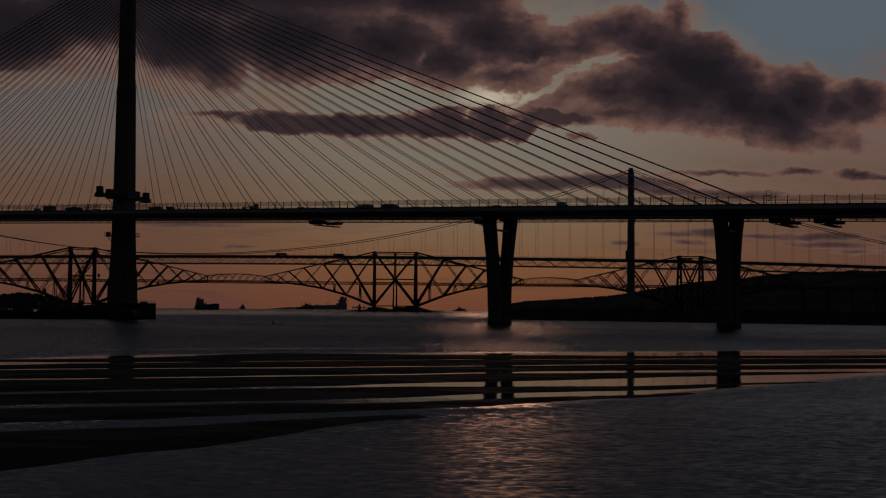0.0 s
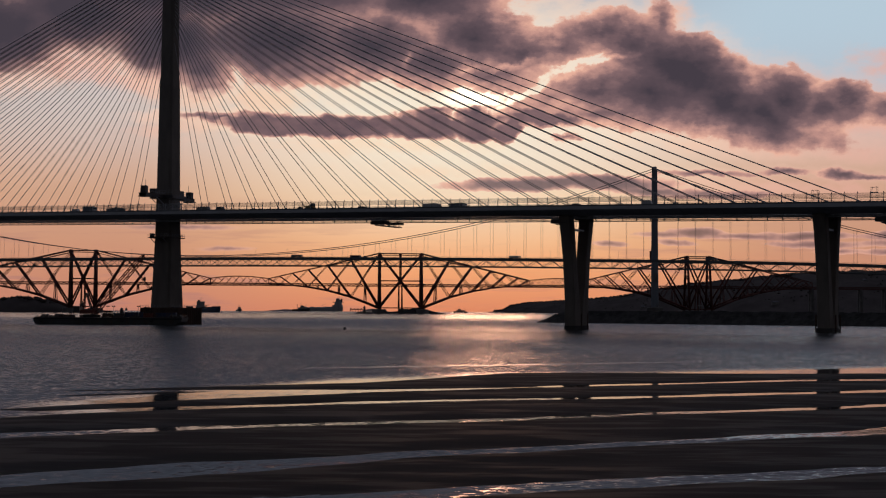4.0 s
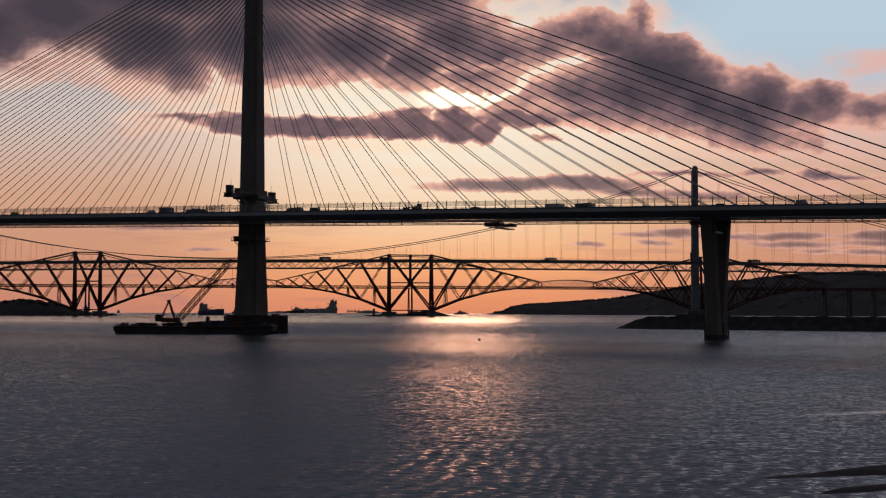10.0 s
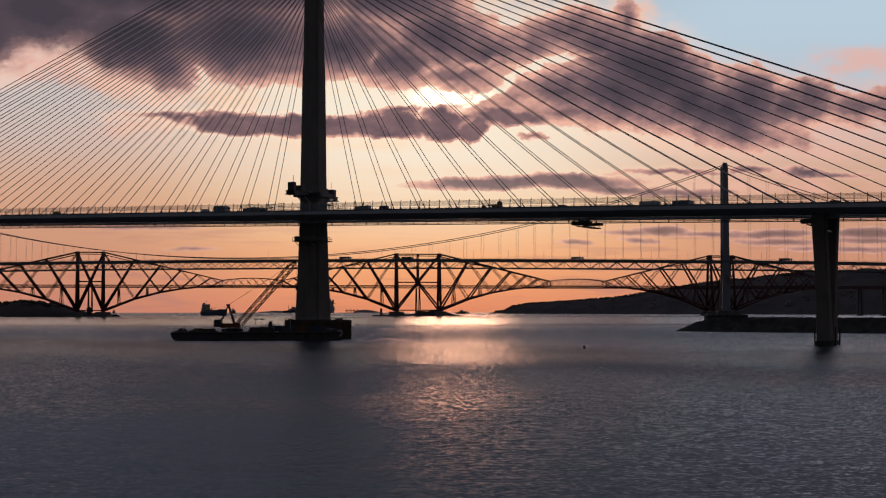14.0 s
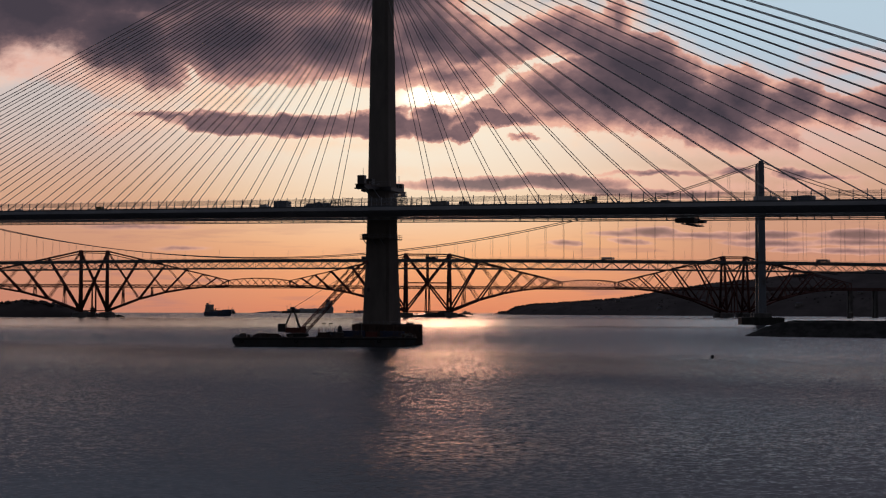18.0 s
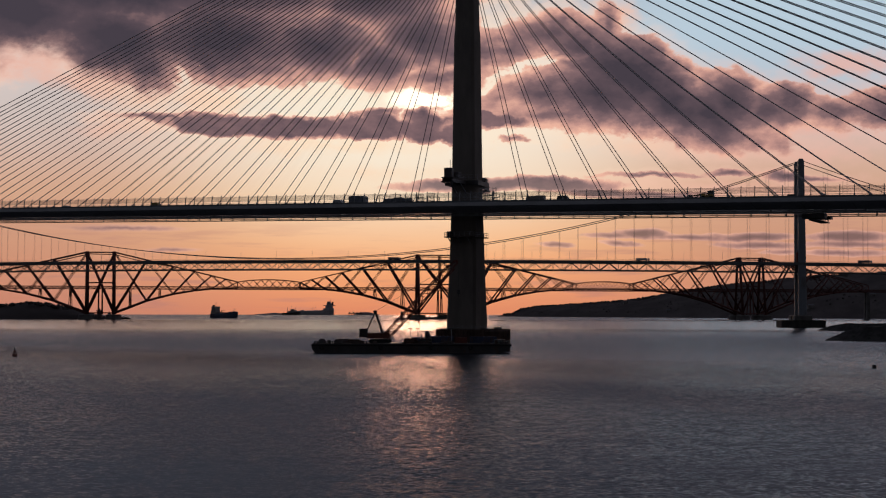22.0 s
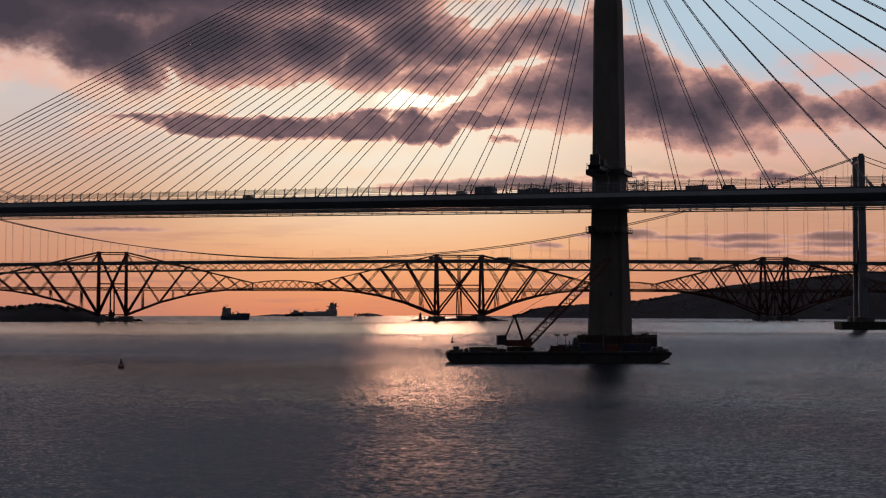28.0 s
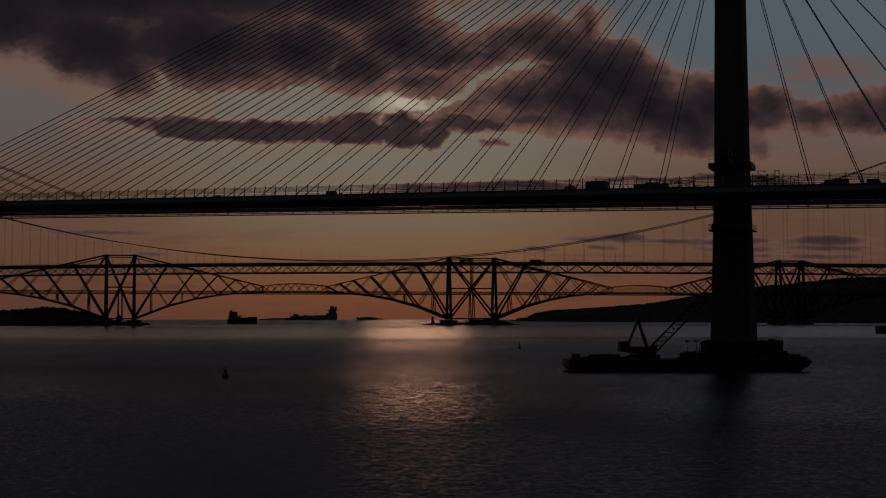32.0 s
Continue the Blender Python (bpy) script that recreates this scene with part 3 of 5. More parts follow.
verts, faces = [], []
NP, NQ = 180, 262
for i in range(NP):
    p = -98 + i * 1.65
    column = sand_column(p)
    for j in range(NQ):
        q = -48 + j * 0.6
        w = BANK0 + BANK_P * p + BANK_Q * q
        verts.append((w.x, w.y, max(-1.2, sand_height(p, q, column))))
faces = [(i * NQ + j, (i + 1) * NQ + j, (i + 1) * NQ + j + 1, i * NQ + j + 1) for i in range(NP - 1) for j in range(NQ - 1)]
tagged(raw("sandbank", verts, faces, SAND, smooth=True), "dark wet tidal sand in long ridges with water between", "sandbank", "", "structure")


def land(name, label, outline, ridge, material, kind="structure"):
    """A landmass: cross sections at stations (x, y_front, y_back, height); rough on top."""
    verts, faces, m = [], [], 12
    for x, y0, y1, h in outline:
        for k in range(m + 1):
            f = k / m
            lift = math.sin(min(1.0, f / ridge) * math.pi / 2) ** 0.8 if f < ridge else math.cos((f - ridge) / (1 - ridge) * math.pi / 2)
            rough_ = noise.noise((x * 0.02, f * 4, 7.7)) * 0.12 + noise.noise((x * 0.07, f * 9, 2.2)) * 0.05
            verts.append((x, y0 + (y1 - y0) * f, -1.0 if k in (0, m) else h * max(0.0, lift * (1 + rough_))))
    n = m + 1
    faces = [(i * n + k, i * n + k + 1, (i + 1) * n + k + 1, (i + 1) * n + k) for i in range(len(outline) - 1) for k in range(m)]
    return tagged(raw(name, verts, faces, material, smooth=True), label, "land", "", kind)


def between(stations, step):
    """Stations filled in every step metres of x."""
    out = []
    for a, b in zip(stations, stations[1:]):
        n = max(1, int(abs(b[0] - a[0]) / step))
        out += [tuple(p + (q - p) * k / n for p, q in zip(a, b)) for k in range(n)]
    return out + [stations[-1]]


def hill_height(stations, x):
    for a, b in zip(stations, stations[1:]):
        if a[0] <= x <= b[0]:
            return a[3] + (b[3] - a[3]) * (x - a[0]) / (b[0] - a[0])
    return 0.0


SOUTH = [(205, 3180, 3240, 1.5), (250, 3060, 3300, 7.0), (270, 3000, 3300, 20), (313, 2900, 3250, 27), (420, 2760, 3200, 34), (550, 2660, 3250, 45), (670, 2560, 3250, 66.5),
         (770, 2460, 3250, 83.5), (900, 2380, 3250, 96.5), (1000, 2300, 3250, 108.5), (1150, 2200, 3250, 112.5), (1400, 2000, 3250, 114.5), (1900, 1700, 3250, 104.5), (2600, 1500, 3000, 64.5)]
land("ground_south", "dark wooded hill along the far shore", between(SOUTH, 12), 0.55, HILLSIDE)
NORTH = [(-1488, 1464, 2164, 56), (-988, 1614, 2064, 38), (-788, 1684, 1964, 22), (-733, 1704, 1924, 24), (-688, 1714, 1904, 30), (-658, 1719, 1894, 26), (-628, 1724, 1874, 20),
         (-588, 1729, 1844, 12), (-560, 1732, 1830, 6), (-520, 1736, 1820, 3.5)]
land("ground_north", "dark rocky wooded headland at the bridge's foot", between(NORTH, 8), 0.5, HILLSIDE)
ISLE = [(-63, 1809, 1822, 1.5), (-51, 1802, 1830, 3), (-29, 1796, 1854, 3), (11, 1798, 1860, 4.5), (36, 1800, 1864, 9), (58, 1804, 1869, 13), (71, 1809, 1864, 8), (96, 1819, 1854, 2), (109, 1830, 1844, 0.5)]
land("ground_isle", "low dark rock islet under the central railway tower", between(ISLE, 4), 0.5, ROCK)
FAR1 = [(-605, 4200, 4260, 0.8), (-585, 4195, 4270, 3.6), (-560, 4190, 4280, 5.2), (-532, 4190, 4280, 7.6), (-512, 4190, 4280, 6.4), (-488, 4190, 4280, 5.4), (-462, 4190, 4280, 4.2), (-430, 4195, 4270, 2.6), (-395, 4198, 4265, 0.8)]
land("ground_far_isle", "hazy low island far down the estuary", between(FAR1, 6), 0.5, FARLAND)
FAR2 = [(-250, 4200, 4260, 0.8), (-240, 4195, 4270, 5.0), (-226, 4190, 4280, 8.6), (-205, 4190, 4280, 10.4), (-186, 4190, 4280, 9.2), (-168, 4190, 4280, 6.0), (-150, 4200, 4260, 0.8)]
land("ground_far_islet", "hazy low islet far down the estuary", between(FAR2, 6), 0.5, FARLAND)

# breakwater: a rubble mound with a flat crest
PROFILE = ((-13.5, -0.8), (-10.0, 0.22), (-6.6, 0.58), (-3.4, 1.0), (3.4, 1.0), (6.6, 0.55), (10.0, 0.2), (13.5, -0.8))


def breakwater(line, label):
    """A rubble arm along (x, y, crest height)."""
    verts = []
    sections = between([(x, y, h, 0) for x, y, h in line], 2.5)
    for x, y, h, _ in sections:
        for off, k in PROFILE:
            rough_ = noise.noise((x * 0.4, off * 0.5, 0.5)) * 0.5 if abs(off) > 3.2 else noise.noise((x * 0.2, off, 0.5)) * 0.12
            verts.append((x + 0.5 * off, y + 0.86 * off, k * h + rough_ if k > 0 else -0.8))
    n = len(PROFILE)
    faces = [(i * n + k, (i + 1) * n + k, (i + 1) * n + k + 1, i * n + k + 1) for i in range(len(sections) - 1) for k in range(n - 1)]
    tagged(raw("breakwater", verts, faces, ROCK), label, "breakwater", "", "structure")


breakwater([(199, 178, 0.8), (203, 176, 2.6), (208, 173, 5.2), (215, 168, 7.2), (243, 148, 7.7), (300, 104, 7.7), (360, 56, 7.4), (420, 10, 7.0), (520, -40, 6.8), (680, -90, 6.6), (900, -130, 6.6)],
           "long low rubble breakwater with a flat crest")
breakwater([(305, 540, 1.0), (312, 534, 4.0), (322, 526, 5.8), (420, 440, 6.0), (700, 350, 6.2), (1100, 280, 6.4)], "higher stone harbour arm behind the breakwater")
mark = thing("channel_mark", "twin-post channel mark on the stone harbour arm", "mark", (350, 470, 5.5), 0)
for x in (-1.1, 1.1):
    Shape().bar((x, 0, -0.4), (x, 0, 7.5), 0.22, 6).done("post", RUST, mark)
Shape().box(-1.6, -0.15, 6.4, 1.6, 0.15, 7.6).done("board", CREAM, mark)

# trees along the hill tops
rng = random.Random(5)


def clump(shape, x, y, z, r):
    """A small uneven tuft of foliage."""
    ring = []
    for k, (rr, zz) in enumerate(((0.75, 0.0), (1.0, 0.45), (0.7, 0.95), (0.2, 1.25))):
        ring.append([(x + r * rr * (1 + rng.uniform(-0.3, 0.3)) * math.cos(2 * math.pi * i / 6 + k), y + r * rr * math.sin(2 * math.pi * i / 6 + k),
                      z + r * zz * (1 + rng.uniform(-0.2, 0.2))) for i in range(6)])
    shape.loft(ring)


woods = Shape()
for _ in range(3400):
    x = rng.uniform(225, 1700)
    h = hill_height(SOUTH, x)
    crest = rng.random() < 0.7
    f = 0.55 + rng.uniform(-0.06, 0.05) if crest else rng.uniform(0.08, 0.5)
    y0 = next(a[1] + (b[1] - a[1]) * (x - a[0]) / (b[0] - a[0]) for a, b in zip(SOUTH, SOUTH[1:]) if a[0] <= x <= b[0])
    y1 = next(a[2] + (b[2] - a[2]) * (x - a[0]) / (b[0] - a[0]) for a, b in zip(SOUTH, SOUTH[1:]) if a[0] <= x <= b[0])
    lift = math.sin(min(1.0, f / 0.55) * math.pi / 2) ** 0.8
    clump(woods, x, y0 + (y1 - y0) * f, h * lift * 0.97 - 2, rng.uniform(1.8, 4.6) * (1.15 if crest else 0.8))
tagged(woods.done("far_woods", FOLIAGE), "dark trees covering the far hillside", "trees", "", "stuff")
def house(x, y, z, turn, w, h, wall_paint):
    """A small far house: walls, pitched roof, chimney, door and windows."""
    t = thing("house", "small pale rendered house among trees on the far shore", "house", (x, y, z), turn, "houses on the far shore")
    Shape().box(-w, -3.6, -1.5, w, 3.6, h).done("wall", wall_paint, t)
    Shape().loft([[(x0, -4.1, h), (x0, 4.1, h), (x0, 0, h + 3.2)] for x0 in (-w - 0.4, w + 0.4)]).done("roof", SLATE, t)
    Shape().box(w - 1.6, -0.5, h + 1.5, w - 0.6, 0.5, h + 4.4).done("chimney", GRANITE, t)
    Shape().box(-0.55, -3.7, 0, 0.55, -3.6, 2.1).done("door", HULL, t)
    for k in (-0.6, 0.6):
        for zz in (0.9, 3.7):
            if zz + 1.3 < h:
                Shape().box(k * w - 0.6, -3.68, zz, k * w + 0.6, -3.6, zz + 1.3).done("window", GLASSY, t)


for k in range(13):
    x = 520 + 92 * k + rng.uniform(-25, 25)
    y0 = next(a[1] + (b[1] - a[1]) * (x - a[0]) / (b[0] - a[0]) for a, b in zip(SOUTH, SOUTH[1:]) if a[0] <= x <= b[0])
    y1 = next(a[2] + (b[2] - a[2]) * (x - a[0]) / (b[0] - a[0]) for a, b in zip(SOUTH, SOUTH[1:]) if a[0] <= x <= b[0])
    f = rng.uniform(0.05, 0.16) if k % 3 else rng.uniform(0.25, 0.36)
    lift = math.sin(f / 0.55 * math.pi / 2) ** 0.8
    house(x, y0 + (y1 - y0) * f, hill_height(SOUTH, x) * lift * 0.98, rng.uniform(-25, 25), rng.uniform(4.5, 8.5), rng.choice((3.2, 5.6)), RENDERED)

woods = Shape()
for _ in range(420):
    x = rng.uniform(-1080, -618)
    h = hill_height(NORTH, x)
    clump(woods, x, 1804 + rng.uniform(-45, 25), h * 0.9 - 1, rng.uniform(2.0, 4.5))
tagged(woods.done("headland_woods", FOLIAGE), "dark bushes and trees on the headland", "trees", "", "stuff")

# ---- cable-stayed road bridge ----
QU, QN = Vector((0.8721, -0.4894, 0)), Vector((-0.4894, -0.8721, 0))
Q0 = Vector((0.45, -13.8, 0))
Q_TURN = math.degrees(math.atan2(QU.y, QU.x))
DECK0, SLOPE, DECK_LO, DECK_HI = 56.08, -0.0243, -780, 540
# the bridge's own axes: x along it to the south, y towards the north-east, z up
stayed = thing("cable_stayed_bridge", "slender cable-stayed road bridge with tall single-column tower", "bridge", Q0, Q_TURN)


def deck_z(s):
    return DECK0 + SLOPE * s


# girder: box with sloping sides
shape = Shape()
stations = [DECK_LO + 20 * i for i in range(int((DECK_HI - DECK_LO) / 20) + 1)]
SECTION = [(-19.9, -1.0), (19.9, -1.0), (19.9, -2.3), (18.6, -2.65), (11.5, -4.0), (10.6, -4.15), (-10.6, -4.15), (-11.5, -4.0), (-18.6, -2.65), (-19.9, -2.3)]
shape.loft([[(s, y, deck_z(s) + z) for y, z in SECTION] for s in stations])
shape.done("girder", GIRDER, stayed, "grey steel box girder with sloping soffit")
plate = Shape()
plate.loft([[(s, y, deck_z(s) + z) for y, z in ((-10.55, -4.18), (10.55, -4.18), (10.55, -4.24), (-10.55, -4.24))] for s in stations])
plate.done("soffit_plate", SOFFIT, stayed, "glossy painted flat underside")
road = Shape()
for y0, y1 in ((-18.2, -3.8), (3.8, 18.2)):
    road.loft([[(s, y0, deck_z(s) - 0.99), (s, y1, deck_z(s) - 0.99), (s, y1, deck_z(s) - 0.9), (s, y0, deck_z(s) - 0.9)] for s in stations])
road.done("carriageway", ASPHALT, stayed, "dark asphalt carriageway")
for side in (-1, 1):
    kerb = Shape()
    y0, y1 = sorted((side * 18.9, side * 19.8))
    kerb.loft([[(s, y0, deck_z(s) - 0.995), (s, y1, deck_z(s) - 0.995), (s, y1, deck_z(s) - 0.35), (s, y0, deck_z(s) - 0.35)] for s in stations])
    kerb.done("edge_beam", GREYSTEEL, stayed)
    for h in (0.05, 0.75, 1.2, 1.65, 2.1, 2.5):
        rail = Shape()
        for a, b in zip(stations, stations[1:]):
            rail.bar((a, side * 19.5, deck_z(a) + h), (b, side * 19.5, deck_z(b) + h), 0.075 if h != 0.75 else 0.10, 4)
        rail.done("shield_rail", GALV, stayed)
# soffit flange and joints between girder segments
for y in (-10.2, 10.2):
    lip = Shape()
    lip.loft([[(s, y + a, deck_z(s) + b) for a, b in ((-0.12, -5.42), (0.12, -5.42), (0.12, -5.02), (-0.12, -5.02))] for s in stations])
    lip.loft([[(s, y + a, deck_z(s) + b) for a, b in ((-0.1, -4.78), (0.1, -4.78), (0.1, -4.5), (-0.1, -4.5))] for s in stations])
    lip.done("gantry_track", GALV, stayed)
    hangers = Shape()
    for k in range(160):
        s = -430 + 6.1 * k
        hangers.box(s - 0.26, y - 0.08, deck_z(s) - 5.0, s + 0.26, y + 0.08, deck_z(s) - 4.13)
    hangers.done("hanger_row", GALV, stayed, "", "stuff")


def girder_joint(parent):
    v, f = [], []
    for x in (-0.12, 0.12):
        for y, z in ((-18.8, -2.67), (-11.5, -4.06), (-10.6, -4.26), (10.6, -4.26), (11.5, -4.06), (18.8, -2.67)):
            v.append((x, y, z))
    f = [(i, i + 1, i + 7, i + 6) for i in range(5)]
    return raw("segment_joint", v, f, SOFFIT, parent)


def shared(ob, parent, m):
    """Another object on the same mesh under the same parent."""
    c = ob.copy()
    scene.collection.objects.link(c)
    c.parent, c.matrix_basis = parent, m
    return c


joint = girder_joint(stayed)
joint.location = (-420, 0, deck_z(-420))
for k in range(1, 57):
    s = -420 + 16.2 * k
    shared(joint, stayed, Matrix.Translation((s, 0, deck_z(s))))


# tower: tapered hollow column with chamfered corners
def tower_mesh(name, s, base, parent, label=""):
    shape = Shape()
    rings = []
    for z, a, b in ((0.0, 6.5, 5.9), (12.0, 6.2, 5.5), (33.0, 5.7, 4.5), (46.0, 5.4, 4.2), (60.0, 5.0, 4.1), (120.0, 4.3, 3.6), (125.0, 4.0, 3.3), (196.0, 3.4, 2.7), (202.0, 3.4, 2.7)):
        rings.append([(s + x, y, base + z) for x, y in chamfered(a, b, 0.9)])
    shape.loft(rings)
    return shape.done(name, CONCRETE, parent, label)


tower_mesh("tower", 0, 0, stayed, "pale concrete column tower, weather streaked")
tower_mesh("tower", -650, 0, stayed, "pale concrete column tower, weather streaked")
# pile cap and caisson at the tower's foot
cap = Shape()
cap.loft([[(x, y, z) for x, y in chamfered(10.8, 10.2, 2.0)] for z in (-1.0, 5.2)])
cap.done("pile_cap", PIER_WET, stayed, "weathered concrete pile cap")

# stays in two close planes
def stay_top(i):
    return 151.0 + 1.62 * i if i else 147.5


for side in (-1, 1):
    for plane in (-1, 1):
        for i in range(24):
            if side < 0:
                s = -23.9 - 15.8 * i
            else:
                s = 25.0 + 15.85 * i if i < 12 else 199.35 + 12.0 * (i - 11)
            top = (side * 2.2, plane * 1.1, stay_top(i))
            foot = (s, plane * 2.75, deck_z(s) - 0.2)
            stay = Shape().bar(top, foot, 0.145 + 0.0025 * i, 5)
            stay.done("stay_cable", STAY, stayed)
            socket_ = Shape().bar((s, plane * 2.75, deck_z(s) - 1.0), Vector(foot).lerp(Vector(top), 4.0 / (Vector(top) - Vector(foot)).length), 0.24, 6)
            socket_.done("stay_anchor", GALV, stayed)
for plane in (-1, 1):       # far tower's longest stays, which cross these at mid-span
    for i in range(15, 24):
        s = -650 + 23.9 + 15.8 * i
        Shape().bar((-650 + 2.2, plane * 1.1, stay_top(i)), (s, plane * 1.9, deck_z(s) - 0.2), 0.125 + 0.0022 * i, 5).done("stay_cable", STAY, stayed)

# V piers of the south side span
def v_pier(s):
    pier = raw("v_pier", [(s, 0, -2)], [], CONCRETE, stayed, "pale concrete V pier standing in the water")
    top = deck_z(s) - 4.25
    for side in (-1, 1):
        leg = Shape()
        rings = []
        for z, y, a, b in ((1.2, 3.2, 2.35, 3.3), (15.0, 4.7, 2.3, 2.5), (29.0, 6.7, 2.3, 2.1), (38.0, 8.3, 2.35, 2.3), (top - 1.5, 9.7, 2.35, 2.6), (top + 0.05, 9.9, 2.35, 2.6)):
            rings.append([(s + x, side * y + yy, z) for x, yy in chamfered(a, b, 0.35)])
        leg.loft(rings)
        leg.done("leg", CONCRETE, pier)
    foot = Shape()
    foot.loft([[(s + x, y, z) for x, y in chamfered(2.9, 6.6, 0.6)] for z in (-2.0, 1.6)])
    foot.done("footing", PIER_WET, pier, "dark wet footing")
    for y in (-9.6, 4.2):
        Shape().box(s - 2.9, y, top - 0.8, s + 2.9, y + 5.4, top + 0.02, 0.2).done("bearing_head", CONCRETE, pier)
    for x, y in ((3.7, -3.2), (3.9, 2.6), (-3.7, -3.0)):
        Shape().bar((s + x, y, -2.0), (s + x, y, 6.5), 0.28, 8).done("fender_pile", RUST, pier, "rusty steel fender pile")
    tie = Shape().box(s - 1.2, -5.0, top - 5.6, s + 1.2, 5.0, top - 4.9)
    tie.done("tie_beam", GALV, pier)


for s in (224.6, 327.8, 430):
    v_pier(s)

# wind shield posts on both edges; the near row singly
post = Shape().loft([[(x, y + 0.13 * e, z) for x, e in ((-0.11, -1), (0.11, -1), (0.11, 1), (-0.11, 1))] for z, y in ((-0.4, 0.0), (1.1, -0.03), (2.2, 0.12), (3.1, 0.42))]).box(-0.2, -0.22, -0.4, 0.2, 0.22, 0.05)
proto = post.done("shield_post", GALV, stayed)
proto.matrix_basis = Matrix.Translation((-430, -19.5, deck_z(-430)))
for k in range(1, 213):
    s = -430 + 4.55 * k
    shared(proto, stayed, Matrix.Translation((s, -19.5, deck_z(s))))
for side in (-1, 1):                    # clear shield panels between the rails
    panels = Shape()
    for k in range(212):
        s0, s1 = -430 + 4.55 * k + 0.14, -430 + 4.55 * (k + 1) - 0.14
        y = side * 19.42
        panels.extend([(a, y + d, deck_z(a) + h) for a in (s0, s1) for d, h in ((-0.02, 0.75), (0.02, 0.75), (0.02, 2.6), (-0.02, 2.6))],
                      [(0, 1, 2, 3), (7, 6, 5, 4), (0, 4, 5, 1), (1, 5, 6, 2), (2, 6, 7, 3), (3, 7, 4, 0)])
    panels.done("wind_shield", SHIELD, stayed, "clear weathered wind shield", "stuff")
row = Shape()
for k in range(213):
    s = -430 + 4.55 * k
    row.box(s - 0.08, 19.4, deck_z(s) - 0.4, s + 0.08, 19.65, deck_z(s) + 2.9)
row.done("shield_post_row", GALV, stayed, "", "stuff")

# ---- suspension road bridge ----
frb = thing("suspension_bridge", "long grey steel suspension bridge with lattice stiffening truss", "bridge", (350.6, 751.4, 0), -8.3)


def frb_z(x):
    return 65.9 - 3.9 * ((x + 503) / 503) ** 2 if x < 0 else 62.0 - 0.012 * x - 0.00005 * x * x


def frb_cable(x):
    if x < 0:
        f = (x + 503) / 503
        return 67.7 + 92.5 * f * f
    f = x / 408
    return 160.2 - 103 * f - 4 * 14 * f * (1 - f)


xs = [-1043 + 18.3 * i for i in range(81)]
deck = Shape()
deck.loft([[(x, -15.5, frb_z(x) - 2.4), (x, 15.5, frb_z(x) - 2.4), (x, 15.5, frb_z(x)), (x, -15.5, frb_z(x))] for x in xs])
deck.done("deck", GREYSTEEL, frb, "grey steel deck edge")
tarmac = Shape()
tarmac.loft([[(x, -10.5, frb_z(x) + 0.005), (x, 10.5, frb_z(x) + 0.005), (x, 10.5, frb_z(x) + 0.1), (x, -10.5, frb_z(x) + 0.1)] for x in xs])
tarmac.done("carriageway", ASPHALT, frb)
for y in (-12, 12):
    chord = Shape()
    for a, b in zip(xs, xs[1:]):
        chord.bar((a, y, frb_z(a) - 9.3), (b, y, frb_z(b) - 9.3), 0.72, 4)
    chord.done("bottom_chord", GREYSTEEL, frb, "", "stuff")
    web = Shape()
    for a in xs[:-1]:
        m, b = a + 9.15, a + 18.3
        web.bar((a, y, frb_z(a) - 2.2), (m, y, frb_z(m) - 9.3), 0.46, 4).bar((m, y, frb_z(m) - 9.3), (b, y, frb_z(b) - 2.2), 0.46, 4)
        web.bar((a, y, frb_z(a) - 2.2), (a, y, frb_z(a) - 9.3), 0.22, 4).bar((m, y, frb_z(m) - 2.2), (m, y, frb_z(m) - 9.3), 0.22, 4)
    web.done("truss_web", GREYSTEEL, frb, "", "stuff")
    rail = Shape()
    for a, b in zip(xs, xs[1:]):
        for h in (0.6, 1.2):
            rail.bar((a, y * 1.27, frb_z(a) + h), (b, y * 1.27, frb_z(b) + h), 0.07, 4)
    rail.done("handrail", GREYSTEEL, frb)
    cable = Shape()
    cx = [-1006 + 18.3 * i for i in range(56)] + [0.0] + [18.3 * i for i in range(1, 23)]
    for a, b in zip(cx, cx[1:]):
        cable.bar((a, y, frb_cable(a)), (b, y, frb_cable(b)), 0.36, 6)
    cable.done("main_cable", GREYSTEEL, frb, "grey main suspension cable")
    for k in range(1, 73):
        x = -1000 + 18.3 * k
        if abs(x) < 8 or x > 330 or frb_cable(x) - frb_z(x) < 2.2:
            continue
        hanger = Shape()
        for d in (-0.35, 0.35):
            hanger.bar((x + d, y, frb_z(x) - 0.5), (x + d, y, frb_cable(x) - 0.2), 0.075, 4)
        hanger.done("hanger", GALV, frb)
lacing = Shape()
for a in xs[:-1]:
    m, b = a + 9.15, a + 18.3
    lacing.bar((a, -12, frb_z(a) - 9.3), (m, 12, frb_z(m) - 9.3), 0.25, 4).bar((m, 12, frb_z(m) - 9.3), (b, -12, frb_z(b) - 9.3), 0.25, 4)
    lacing.bar((a, -12, frb_z(a) - 9.3), (a, 12, frb_z(a) - 9.3), 0.3, 4)
lacing.done("lateral_bracing", GREYSTEEL, frb, "", "stuff")
for k in range(28):
    x = -960 + 36.6 * k + 7
    lamp = Shape().bar((x, -14.6, frb_z(x)), (x, -14.6, frb_z(x) + 9), 0.11, 5, 0.07).bar((x, -14.6, frb_z(x) + 9), (x, -12.4, frb_z(x) + 9.3), 0.06, 4)
    lamp.done("lamp_post", GALV, frb)


